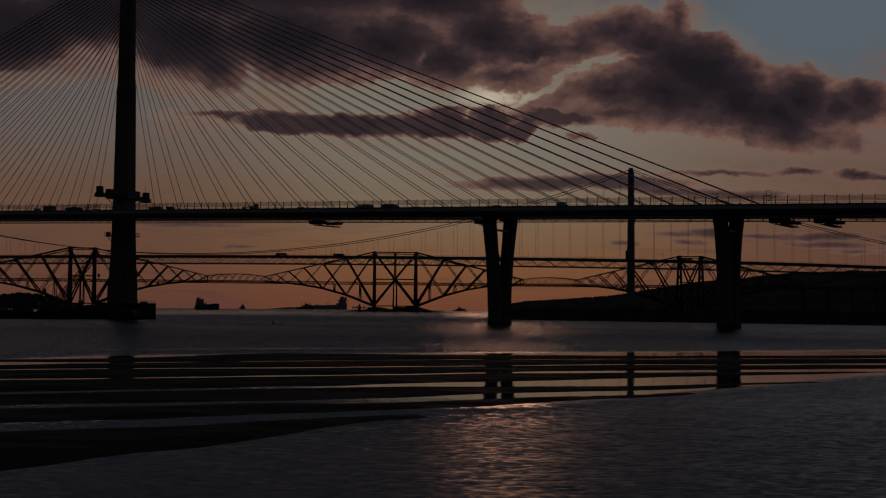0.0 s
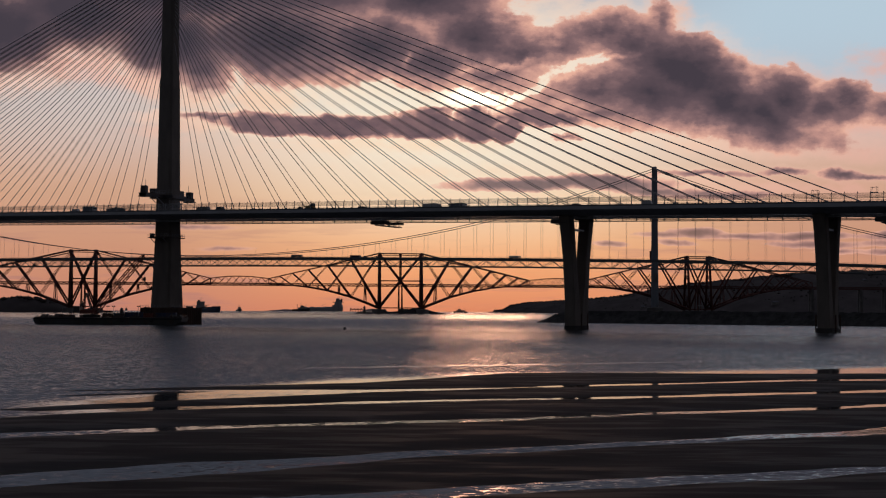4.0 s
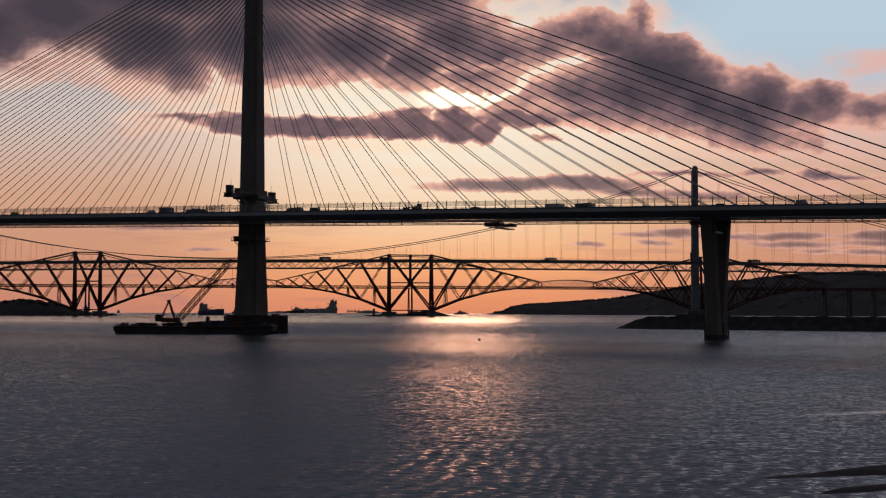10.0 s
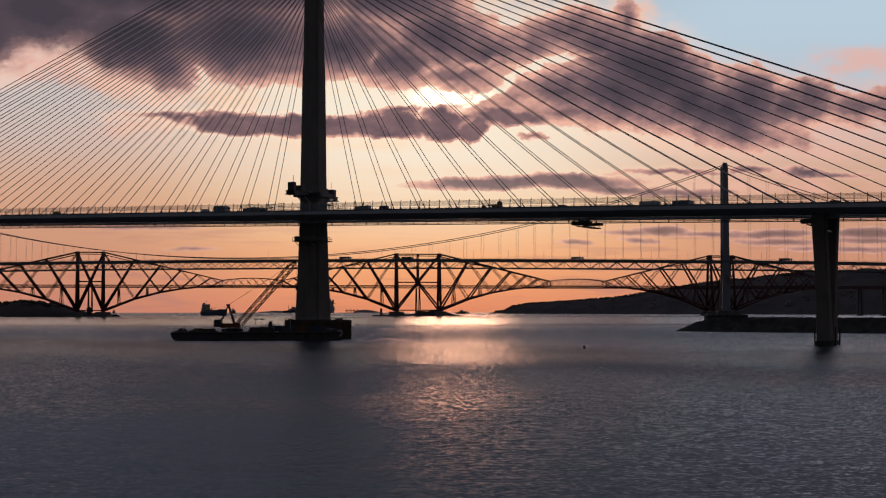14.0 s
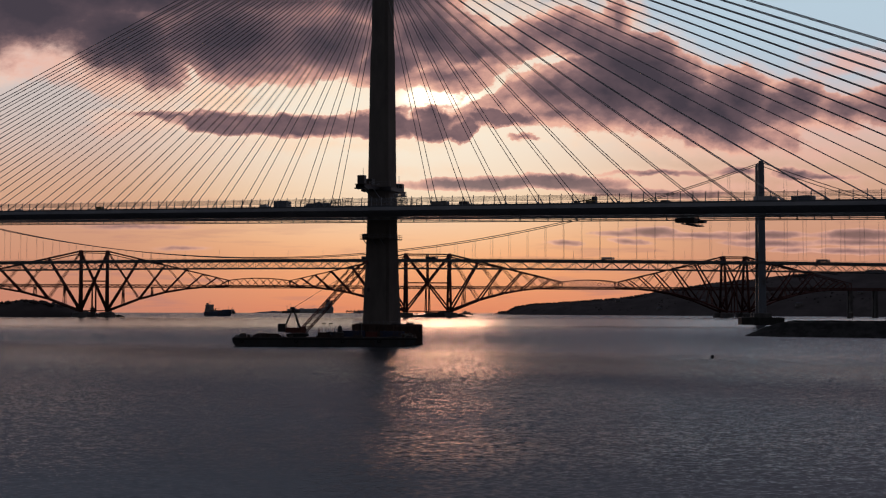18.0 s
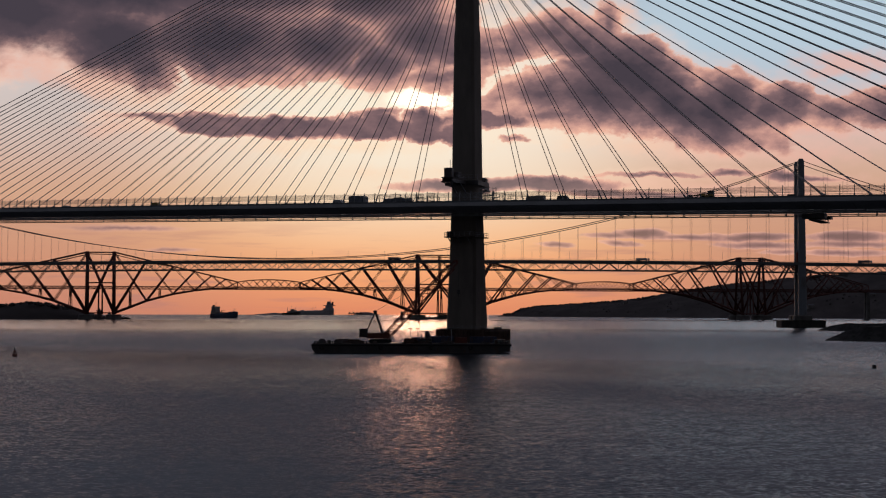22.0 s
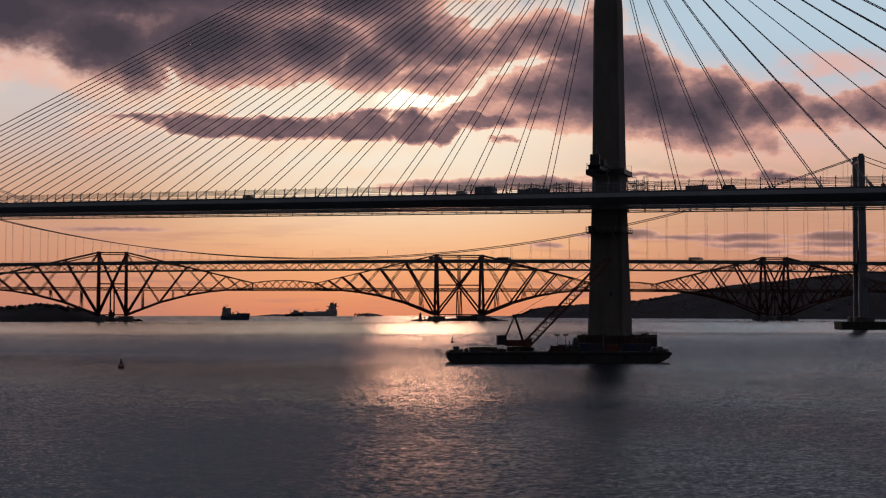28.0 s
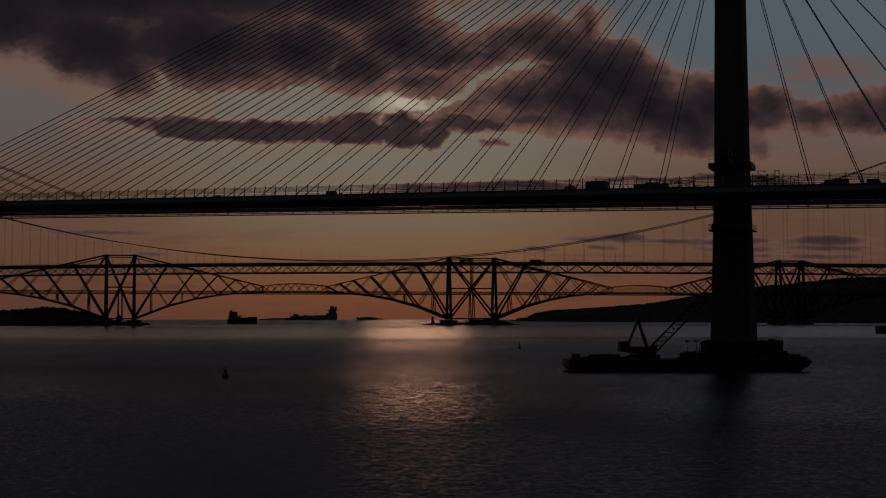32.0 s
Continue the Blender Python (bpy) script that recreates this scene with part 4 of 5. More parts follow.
def frb_tower(x0):
    t = raw("tower", [(x0, 0, 8)], [], TOWERSTEEL, frb, "grey-blue steel tower of two legs")
    for y in (-13, 13):
        leg = Shape()
        leg.loft([[(x0 + x, y + yy, z) for x, yy in chamfered(a, b, 0.5)] for z, a, b in ((10.5, 3.9, 2.6), (64, 3.6, 2.4), (154, 2.9, 2.2), (159.6, 2.9, 2.2))])
        leg.done("leg", TOWERSTEEL, t)
        groove = Shape().box(x0 - 0.5, y - 2.75, 12, x0 + 0.5, y - 2.3, 60)
        groove.done("leg_rib", TOWERSTEEL, t)
        saddle = Shape().box(x0 - 2.2, y - 1.4, 159.6, x0 + 2.2, y + 1.4, 161.6, 0.5)
        saddle.done("cable_saddle", TOWERSTEEL, t)
        foot = Shape().box(x0 - 8.5, y - 8.0, 6.9, x0 + 8.5, y + 8.0, 11.6, 0.8)
        foot.done("plinth", GRANITE, t)
    for z0, z1 in ((12, 34), (34, 52), (70, 98), (98, 126), (126, 152)):
        for s in (-1, 1):
            Shape().bar((x0, s * -10.8, z0), (x0, s * 10.8, z1), 0.8, 4).done("brace", TOWERSTEEL, t)
    for z in (52, 155):
        Shape().box(x0 - 1.6, -10.9, z - 1.5, x0 + 1.6, 10.9, z + 1.5).done("cross_beam", TOWERSTEEL, t)
    base = Shape().box(x0 - 20.5, -21, -2, x0 + 20.5, 21, 7.0, 0.6)
    base.done("pier_base", PIER_WET, t, "broad dark pier base in the water")
    lift = Shape().box(x0 - 5.4, -14.5, 62, x0 - 3.3, -12.5, 71.5).bar((x0 - 4.8, -13.5, 66), (x0 - 3.4, -13.5, 76), 0.25, 4)
    lift.done("maintenance_hoist", CRANE_RED, t, "red maintenance hoist")


frb_tower(0)
frb_tower(-1006)

# ---- cantilever railway bridge ----
fb = thing("railway_bridge", "red steel cantilever railway bridge of tubes and lattice", "bridge", (20.9, 1825.6, 0), 9.1)
TOP, FOOT, RAIL = 113.8, 10.5, 54.2
NODES = (0.0, 54.0, 98.0, 134.0, 163.0, 187.0, 207.0)


def low_chord(d):
    return 53.8 - 43.3 * (1 - d / 207) ** 2.2


def top_chord(d):
    return TOP - (TOP - 64.5) * d / 207


def spread(z):
    """Half width of the leaning side trusses at a height."""
    return 18.3 - 13.0 * (z - FOOT) / (TOP - FOOT)


def tube(name, a, b, r, parent, r2=None, sides=8, flat=1.0):
    return Shape().bar(a, b, r, sides, r2, flat).done(name, REDSTEEL, parent, "", "", sides > 6)


def cantilever(x0, half):
    c = raw("cantilever", [(x0, 0, FOOT)], [], REDSTEEL, fb, "red double cantilever on four leaning tube columns")
    for sy in (-1, 1):
        for sx in (-1, 1):
            tube("column", (x0 + sx * half, sy * 18.3, FOOT - 2), (x0 + sx * half, sy * 5.3, TOP), 2.35, c)
            pier = Shape()
            ring = [[(x0 + sx * half + r * math.cos(k * math.pi / 8), sy * 18.3 + r * math.sin(k * math.pi / 8), z) for k in range(16)] for z, r in ((-2, 13.2), (7.0, 11.6), (7.8, 11.8), (8.6, 9.0))]
            pier.loft(ring)
            pier.done("masonry_pier", GRANITE, c, "round granite pier")
            tube("tower_brace", (x0 - sx * half, sy * 18.0, FOOT + 2), (x0 + sx * half, sy * 5.6, TOP - 2), 1.6, c)
            far_x = x0 + sx * half
            for n in range(6):
                d0, d1 = NODES[n], NODES[n + 1]
                b0, b1, t0, t1 = low_chord(d0), low_chord(d1), top_chord(d0), top_chord(d1)
                thick = 2.1 - 0.2 * n
                p = lambda d, z: (far_x + sx * d, sy * spread(z), z)
                tube("bottom_member", p(d0, b0), p(d1, b1), 2.1 - 0.19 * n, c, 2.1 - 0.19 * (n + 1))
                tube("top_member", p(d0, t0), p(d1, t1), 1.5 - 0.1 * n, c, None, 4)
                if n < 2:
                    tube("top_member", p(d0, t0 - 4.0), p(d1, t1 - (4.0 if n == 0 else 0.5)), 0.7, c, None, 4)
                tube("strut", p(d0, b0), p(d1, t1), thick * 0.8, c)
                tie = Shape()
                for off in (-0.9, 0.9):
                    q0, q1 = Vector(p(d0, t0)), Vector(p(d1, b1))
                    tie.bar(q0 + Vector((sx * off * 0.8, 0, off * 0.6)), q1 + Vector((sx * off * 0.8, 0, off * 0.6)), 0.55 - 0.035 * n, 4)
                tie.done("tie", REDSTEEL, c)
                mid = (d0 + d1) / 2
                if low_chord(mid) < RAIL - 6:
                    for e in (-1.2, 1.2):
                        tube("trestle", (far_x + sx * mid + e, sy * spread(low_chord(mid)) * 0.92, low_chord(mid)), (far_x + sx * mid + e, sy * 4.2, RAIL - 3), 0.85, c, None, 4)
            tube("end_post", (far_x + sx * 207, sy * spread(53.8), 53.8), (far_x + sx * 207, sy * spread(64.5), 64.5), 1.1, c, None, 4)
        tube("tower_top_chord", (x0 - half, sy * 5.3, TOP - 0.3), (x0 + half, sy * 5.3, TOP - 0.3), 1.2, c, None, 4)
        tube("tower_top_chord", (x0 - half, sy * 5.3, TOP - 3.2), (x0 + half, sy * 5.3, TOP - 3.6), 0.8, c, None, 4)
        tube("tower_mid_beam", (x0 - half, sy * 12.6, 62), (x0 + half, sy * 12.6, 62), 1.15, c, None, 4)
        tube("tower_foot_beam", (x0 - half, sy * 18.3, FOOT + 0.5), (x0 + half, sy * 18.3, FOOT + 0.5), 1.0, c)
        for e in (-2.4, 2.4):
            tube("trestle", (x0 + e * 1.3, sy * 9, FOOT - 2), (x0 + e * 1.2, sy * 4.2, RAIL - 3), 1.15, c, None, 4)
            if half > 30:
                tube("centre_post", (x0 + e * 0.5, sy * 4.2, RAIL + 2), (x0 + e * 0.5, sy * 5.3, TOP - 1), 0.85, c, None, 4)
    for sx in (-1, 1):
        for z0, z1 in ((FOOT + 4, 45), (58, 84), (84, TOP - 3)):
            for s in (-1, 1):
                tube("cross_brace", (x0 + sx * half, s * spread(z0), z0), (x0 + sx * half, -s * spread(z1), z1), 0.55, c, None, 4)
        cap = Shape().box(x0 + sx * half - 3.0, -6.8, TOP - 4.4, x0 + sx * half + 3.0, 6.8, TOP + 1.2, 0.6)
        cap.done("column_head", REDSTEEL, c)


cantilever(0, 39.6)
cantilever(-582.8, 22.05)
cantilever(582.8, 22.05)


def hung_span(x0):
    """The girder hung between two cantilever ends, with a bowed top."""
    s = raw("hung_span", [(x0, 0, 53.8)], [], REDSTEEL, fb, "bowed red lattice span between cantilever ends")
    n, length = 8, 107.0
    bow = lambda k: 64.5 + 4.2 * (1 - (2 * k / n - 1) ** 2)
    for sy in (-1, 1):
        y = sy * 10.5
        for k in range(n):
            a, b = x0 - length / 2 + length * k / n, x0 - length / 2 + length * (k + 1) / n
            tube("top_member", (a, y, bow(k)), (b, y, bow(k + 1)), 0.8, s, None, 4)
            tube("bottom_member", (a, y, 53.8), (b, y, 53.8), 0.9, s, None, 4)
            tube("diagonal", (a, y, 53.8), (b, y, bow(k + 1)), 0.46, s, None, 4)
            tube("diagonal", (a, y, bow(k)), (b, y, 53.8), 0.46, s, None, 4)


for side in (-1, 1):
    hung_span(side * (39.6 + 207 + 53.5))

viaduct = Shape()
for y in (-4.4, 4.4):
    for z in (RAIL - 2.6, RAIL + 1.6):
        viaduct.bar((-815, y, z), (1020, y, z), 0.95, 4)
    k = -815.0
    while k < 1020:
        viaduct.bar((k, y, RAIL - 2.6), (k + 4.6, y, RAIL + 1.6), 0.42, 4).bar((k + 4.6, y, RAIL + 1.6), (k + 9.2, y, RAIL - 2.6), 0.42, 4)
        k += 9.2
viaduct.box(-815, -4.6, RAIL - 0.9, 1020, 4.6, RAIL - 0.3)
viaduct.done("rail_viaduct", REDSTEEL, fb, "lattice girder carrying the rails", "stuff")
for x in (815, 866, 917, 968):
    leg = Shape()
    for y in (-4.5, 4.5):
        leg.loft([[(x + a, y + b, z) for a, b in chamfered(r, r, 0.4)] for z, r in ((-2, 3.4), (RAIL - 2.7, 2.4))])
    leg.done("approach_pier", GRANITE, fb, "tall granite approach pier")

# ---- vehicles ----
def wheel_of(parent, x, y, r, w=0.3):
    sh = Shape()
    sh.bar((x, y - w / 2, r), (x, y + w / 2, r), r, 10)
    return sh.done("wheel", TYRE, parent)


def lorry(at, turn, cloth, label):
    t = thing("lorry", label, "lorry", at, turn, "lorries on the bridges")
    Shape().box(-8.0, -1.25, 1.05, 4.6, 1.25, 4.0, 0.08).done("trailer_body", cloth, t)
    Shape().box(-8.0, -0.9, 0.8, 6.0, 0.9, 1.04).done("chassis", TYRE, t)
    cab = Shape().loft([[(x, y, z) for x, y in chamfered(hx, 1.22, 0.15)] for z, hx in ((0.9, 1.15), (2.2, 1.15), (3.5, 0.95), (3.7, 0.8))])
    cab = cab.done("cab", WHITEVAN, t)
    cab.location = (6.2, 0, 0)
    Shape().box(1.05, -1.0, 2.15, 1.2, 1.0, 3.1).done("windscreen", GLASSY, cab)
    for x in (-6.4, -5.2, -4.0, 3.6, 6.4):
        for y in (-1.05, 1.05):
            wheel_of(t, x, y, 0.5)
    return t


def car(at, turn, paint, label, tall=0.0):
    t = thing("van" if tall else "car", label, "van" if tall else "car", at, turn, "cars on the bridges")
    body = Shape()
    body.loft([[(x, -0.88, z) if s < 0 else (x, 0.88, z) for x, z, s in ring] for ring in (
        [(-2.1, 0.3, -1), (2.1, 0.3, -1), (2.1, 0.3, 1), (-2.1, 0.3, 1)], [(-2.15, 0.8, -1), (2.1, 0.75, -1), (2.1, 0.75, 1), (-2.15, 0.8, 1)],
        [(-2.0, 0.95, -1), (1.0 + tall * 0.6, 0.95, -1), (1.0 + tall * 0.6, 0.95, 1), (-2.0, 0.95, 1)],
        [(-1.7 - tall * 0.2, 1.45 + tall, -1), (0.3 + tall * 0.7, 1.45 + tall, -1), (0.3 + tall * 0.7, 1.45 + tall, 1), (-1.7 - tall * 0.2, 1.45 + tall, 1)])])
    body.done("body", paint, t)
    for x in (-1.35, 1.35):
        for y in (-0.8, 0.8):
            wheel_of(t, x, y, 0.32, 0.22)
    return t


def on_stayed(s, y, dz=-0.9):
    p = Q0 + QU * s - QN * y
    return (p.x, p.y, deck_z(s) + dz)


for s, y, cloth, label in ((163, -14, WHITEVAN, "pale box lorry on the bridge deck"), (176, -14, TARP, "dark curtain-sided lorry on the bridge deck")):
    lorry(on_stayed(s, y), Q_TURN, cloth, label).scale = (0.52, 0.9, 0.58)
for s, y, paint, tall, label in ((-49, -14, WHITEVAN, 0.6, "white van parked on the bridge deck"),
                                 (46, -14, HULL, 0.8, "dark works van parked on the bridge deck"), (128, -15, HULL, 0, "dark saloon car on the bridge deck"), (232, -15, HULL, 0, "dark saloon car on the bridge deck"),
                                 (-190, -15, WHITEVAN, 0, "white car on the bridge deck"), (262, -15, WHITEVAN, 0.9, "white van on the bridge deck"), (-140, -15, YELLOW, 0.7, "yellow works van on the bridge deck")):
    car(on_stayed(s, y), Q_TURN, paint, label, tall).scale = (1.2, 1.05, 0.98)
lorry(on_stayed(-40, -14), Q_TURN, TARP, "small grey box lorry parked on the bridge deck").scale = (0.5, 0.9, 0.85)

flat = thing("low_loader", "low flatbed trailer with stacked materials on the bridge deck", "trailer", on_stayed(-22, -14), Q_TURN)
Shape().box(-6, -1.2, 0.75, 6, 1.2, 1.0).done("bed", HULL, flat)
for x in (-4.6, -3.4, 4.2):
    for y in (-1.0, 1.0):
        wheel_of(flat, x, y, 0.4)
for x, h in ((-4.0, 1.3), (-0.2, 1.6), (3.6, 1.2)):
    Shape().box(x - 1.7, -1.05, 1.01, x + 1.7, 1.05, 1.0 + h, 0.08).done("pallet_load", TARP, flat)

box_ = thing("store_container", "low pale steel store container on the bridge deck", "container", on_stayed(35.0, -14), Q_TURN)
Shape().box(-3.4, -1.2, 0.1, 3.4, 1.2, 2.3, 0.06).done("body", CREAM, box_)
for k in range(9):
    Shape().box(-3.1 + 0.75 * k, -1.26, 0.2, -2.9 + 0.75 * k, -1.19, 2.2).done("side_rib", CREAM, box_)
Shape().box(3.38, -1.1, 0.2, 3.46, 1.1, 2.2).done("door", GALV, box_)

digger = thing("wheel_loader", "dark telescopic wheel loader with half-raised boom on the bridge deck", "loader", on_stayed(97, -14), Q_TURN)
Shape().box(-0.6, -1.0, 0.7, 3.6, 1.0, 1.7, 0.15).done("body", YELLOW, digger)
cabn = Shape().box(1.9, -0.9, 1.7, 3.5, 0.9, 3.1, 0.15).done("cab", HULL, digger)
Shape().box(1.86, -0.7, 1.9, 1.9, 0.7, 2.9).done("cab_window", GLASSY, cabn)
Shape().bar((3.3, 0, 2.3), (-4.0, 0, 1.5), 0.28, 4).done("boom", YELLOW, digger)
Shape().box(-5.0, -1.1, 0.9, -3.9, 1.1, 1.9, 0.2).done("bucket", HULL, digger)
for x in (0.3, 2.9):
    for y in (-1.0, 1.0):
        wheel_of(digger, x, y, 0.65, 0.45)


def on_frb(x, y):
    a = radians(-8.3)
    return (350.6 + x * math.cos(a) - y * math.sin(a), 751.4 + x * math.sin(a) + y * math.cos(a), frb_z(x) + 0.1)


for x, y, cloth in ((-395, -6, TARP), (-150, -6, WHITEVAN), (60, -6, TARP), (-330, 4, BLUEBOX)):
    lorry(on_frb(x, y), -8.3, cloth, "covered lorry on the suspension bridge").scale = (0.85, 0.9, 0.72)

# ---- works gantries on the stayed bridge ----
a_base = Q0


def stayed_thing(name, label, category, s=0.0, y=0.0, z=0.0, group=""):
    p = a_base + QU * s - QN * y
    return thing(name, label, category, (p.x, p.y, z), Q_TURN, group)


def railing(shape, pts, h=1.1, r=0.04):
    """A three-bar railing along points."""
    for a, b in zip(pts, pts[1:]):
        a, b = Vector(a), Vector(b)
        n = max(1, int((b - a).length / 1.8))
        for k in range(n + 1):
            p = a.lerp(b, k / n)
            shape.bar(p, p + Vector((0, 0, h)), r, 4)
        for hh in (h, h * 0.5):
            shape.bar(a + Vector((0, 0, hh)), b + Vector((0, 0, hh)), r, 4)
    return shape


# platform that reaches across both carriageways, clamped round the tower
wp = thing("work_platform", "dark steel works platform with huts clamped round the tower", "platform", (Q0.x, Q0.y, 62.6), Q_TURN + 7.8)
for x in (-1, 1):
    Shape().box(min(x * 5.3, x * 6.6), -6.6, 0.1, max(x * 5.3, x * 6.6), 6.6, 1.75).done("collar_beam", HULL, wp)
    Shape().box(-6.6, min(x * 5.2, x * 6.5), 0.1, 6.6, max(x * 5.2, x * 6.5), 1.75).done("collar_beam", HULL, wp)
for y0, y1 in ((-22.0, -6.5), (6.5, 20.6)):
    for x in (-2.0, 1.6):
        Shape().box(x, y0, 0.2, x + 0.4, y1, 1.5).done("arm_beam", HULL, wp)
    Shape().box(-2.4, y0, 1.5, 2.4, y1, 1.75).done("floor_plate", DECKPLATE, wp)
    for x in (-2.3, 2.3):
        railing(Shape(), [(x, y0 + 3.8 if y0 < 0 else y0, 1.75), (x, y1 if y0 < 0 else y1 - 3.6, 1.75)]).done("guard_rail", GALV, wp)
Shape().box(-1.5, -21.6, 1.76, 1.5, -19.2, 5.2, 0.15).done("site_hut", HULL, wp, "dark site hut on the platform")
Shape().box(-2.5, -22.2, -0.2, 2.5, -17.8, 0.19).done("underframe", HULL, wp)
Shape().box(-1.5, 17.6, 1.76, 1.5, 20.2, 5.1, 0.15).done("site_hut", HULL, wp, "dark site hut on the platform")
Shape().box(-2.5, 16.8, -0.3, 2.5, 21.0, 0.19).done("underframe", HULL, wp)
Shape().box(-1.5, -14.0, 1.76, 1.5, -10.5, 4.4, 0.15).done("winch_box", HULL, wp)
Shape().box(-1.8, 8.0, 1.76, 1.4, 12.0, 5.0, 0.15).done("winch_box", HULL, wp)
railing(Shape(), [(-6.4, -6.4, 1.75), (6.4, -6.4, 1.75)], 2.2, 0.06).done("guard_rail", GALV, wp)
railing(Shape(), [(-6.4, 6.4, 1.75), (6.4, 6.4, 1.75)], 2.2, 0.06).done("guard_rail", GALV, wp)
Shape().bar((0.4, -20, 5.1), (0.4, -20, 8.2), 0.1, 5).done("mast", GALV, wp)
Shape().bar((0, 18.0, 5.0), (0, 18.0, 8.4), 0.1, 5).done("mast", GALV, wp)
for x in (-1.8, 1.8):
    for y in (-13.0, 13.0):
        Shape().bar((x, y, 0.3), (x, y * 0.5, -3.0), 0.22, 4).done("knee_brace", GALV, wp)

lp = stayed_thing("access_platform", "narrow railed steel platform round the tower below the deck", "platform", 0, 0, 42.9)
Shape().box(-5.4, -8.6, 0, 5.4, -4.8, 0.35).box(-5.4, 4.8, 0, 5.4, 5.7, 0.35).box(-6.3, -5.5, 0, -5.4, 5.7, 0.35).box(5.4, -5.5, 0, 6.3, 5.7, 0.35).done("floor_plate", DECKPLATE, lp)
railing(Shape(), [(-5.3, -5.6, 0.35), (-5.3, -8.5, 0.35), (5.3, -8.5, 0.35), (5.3, -5.6, 0.35), (6.2, -5.4, 0.35), (6.2, 5.6, 0.35), (-6.2, 5.6, 0.35), (-6.2, -5.4, 0.35)], 1.6, 0.07).done("guard_rail", GALV, lp)
for x in (-4, 0, 4):
    Shape().bar((x, -8.3, 0.1), (x, -5.0, -2.2), 0.18, 4).done("bracket", GALV, lp)
Shape().box(-4.5, -8.2, 0.35, -2.4, -6.8, 2.3, 0.1).done("tool_box", HULL, lp)


def gantry(s, y0, y1):
    """An inspection gantry slung under the deck."""
    g = stayed_thing("inspection_gantry", "dark steel inspection gantry slung under the bridge deck", "gantry", s, 0, deck_z(s) - 5.4, "gantries under the deck")
    sh = Shape()
    for x in (-1.4, 1.4):
        for z in (-2.2, -0.5):
            sh.bar((x, y0, z), (x, y1, z), 0.14, 4)
        n = 8
        for k in range(n):
            a, b = y0 + (y1 - y0) * k / n, y0 + (y1 - y0) * (k + 1) / n
            sh.bar((x, a, -2.2 if k % 2 else -0.5), (x, b, -0.5 if k % 2 else -2.2), 0.09, 4)
    sh.done("truss", GALV, g)
    Shape().box(-1.5, y0, -2.45, 1.5, y1, -2.25).done("walkway", DECKPLATE, g)
    Shape().box(-3.6, y0 - 0.5, -1.8, 3.6, y0 + 4.0, -0.2, 0.15).done("end_carriage", HULL, g)
    Shape().box(-4.5, y1 - 4.0, -1.2, 2.5, y1, -0.15, 0.15).done("end_carriage", HULL, g)
    for y in (y0 + 1.5, y1 - 1.5):
        Shape().box(-0.4, y - 0.3, -0.4, 0.4, y + 0.3, 0.32).done("hanger", GALV, g)


gantry(133, -11.0, 7.0)
gantry(222, -11.5, -4.5)
gantry(352, -14.0, 8.0)
gantry(369, -14.0, 8.0)

# scaffold towers on the deck by the tower and over the side-span pier
def scaffold(s, y, h, w):
    t = stayed_thing("scaffold_tower", "grey tube scaffold tower on the bridge deck", "scaffold", s, y, deck_z(s) - 0.9, "scaffolds on the deck")
    for i in (-w / 2, w / 2):
        for j in (-w / 2, w / 2):
            Shape().bar((i, j, 0), (i, j, h), 0.07, 4).done("standard", GALV, t)
    for z in (h * 0.33, h * 0.66, h * 0.97):
        sh = Shape()
        for a, b in (((-w / 2, -w / 2), (w / 2, -w / 2)), ((w / 2, -w / 2), (w / 2, w / 2)), ((w / 2, w / 2), (-w / 2, w / 2)), ((-w / 2, w / 2), (-w / 2, -w / 2))):
            sh.bar((*a, z), (*b, z), 0.06, 4)
        sh.done("ledger", GALV, t)
    Shape().box(-w / 2, -w / 2, h * 0.62, w / 2, w / 2, h * 0.66 - 0.07).done("boards", DECKPLATE, t)


def fence_run(s0, s1, y, h):
    """A run of temporary fence panels on the deck."""
    mid = (s0 + s1) / 2
    t = stayed_thing("site_fence", "run of temporary steel fence panels and props on the bridge deck", "fence", mid, y, deck_z(mid) - 0.9, "fences by the tower")
    n = max(2, int((s1 - s0) / 2.3))
    rnd = random.Random(int(s0 * 7 + y))
    for k in range(n):
        a = s0 - mid + (s1 - s0) * k / n
        b = a + (s1 - s0) / n - 0.1
        hh = h + rnd.uniform(-0.5, 0.7)
        z = SLOPE * a
        sh = Shape().bar((a, 0, z), (a, 0, z + hh), 0.08, 4).bar((b, 0, z), (b, 0, z + hh * 0.92), 0.06, 4)
        for f in (0.12, 0.55, 0.95):
            sh.bar((a, 0, z + hh * f), (b, 0, z + hh * f * 0.97), 0.06, 4)
        if rnd.random() < 0.5:
            sh.bar((a, 0, z + 0.2), (b, 0, z + hh * 0.9), 0.05, 4)
        sh.done("panel", GALV, t)


for s0, s1, y, h in ((-31, -7.5, -17.5, 3.0), (-24, -7, -9.5, 3.4), (8, 27, -17.5, 3.2), (7.5, 24, -9.0, 3.6), (9, 20, 8.0, 4.0), (-19, -8, 8.0, 3.8)):
    fence_run(s0, s1, y, h)

for s, y, h, w in ((11.6, -9.5, 6.0, 2.2), (14.2, -8.5, 5.0, 2.0), (-10.6, -9.5, 4.6, 2.0), (349, -17.0, 5.8, 2.0), (328, -17.0, 5.0, 2.2), (12.5, -10, 4.6, 2.0), (16.5, -10, 6.0, 1.2), (-14, -12, 4.0, 2.0)):
    scaffold(s, y, h, w)

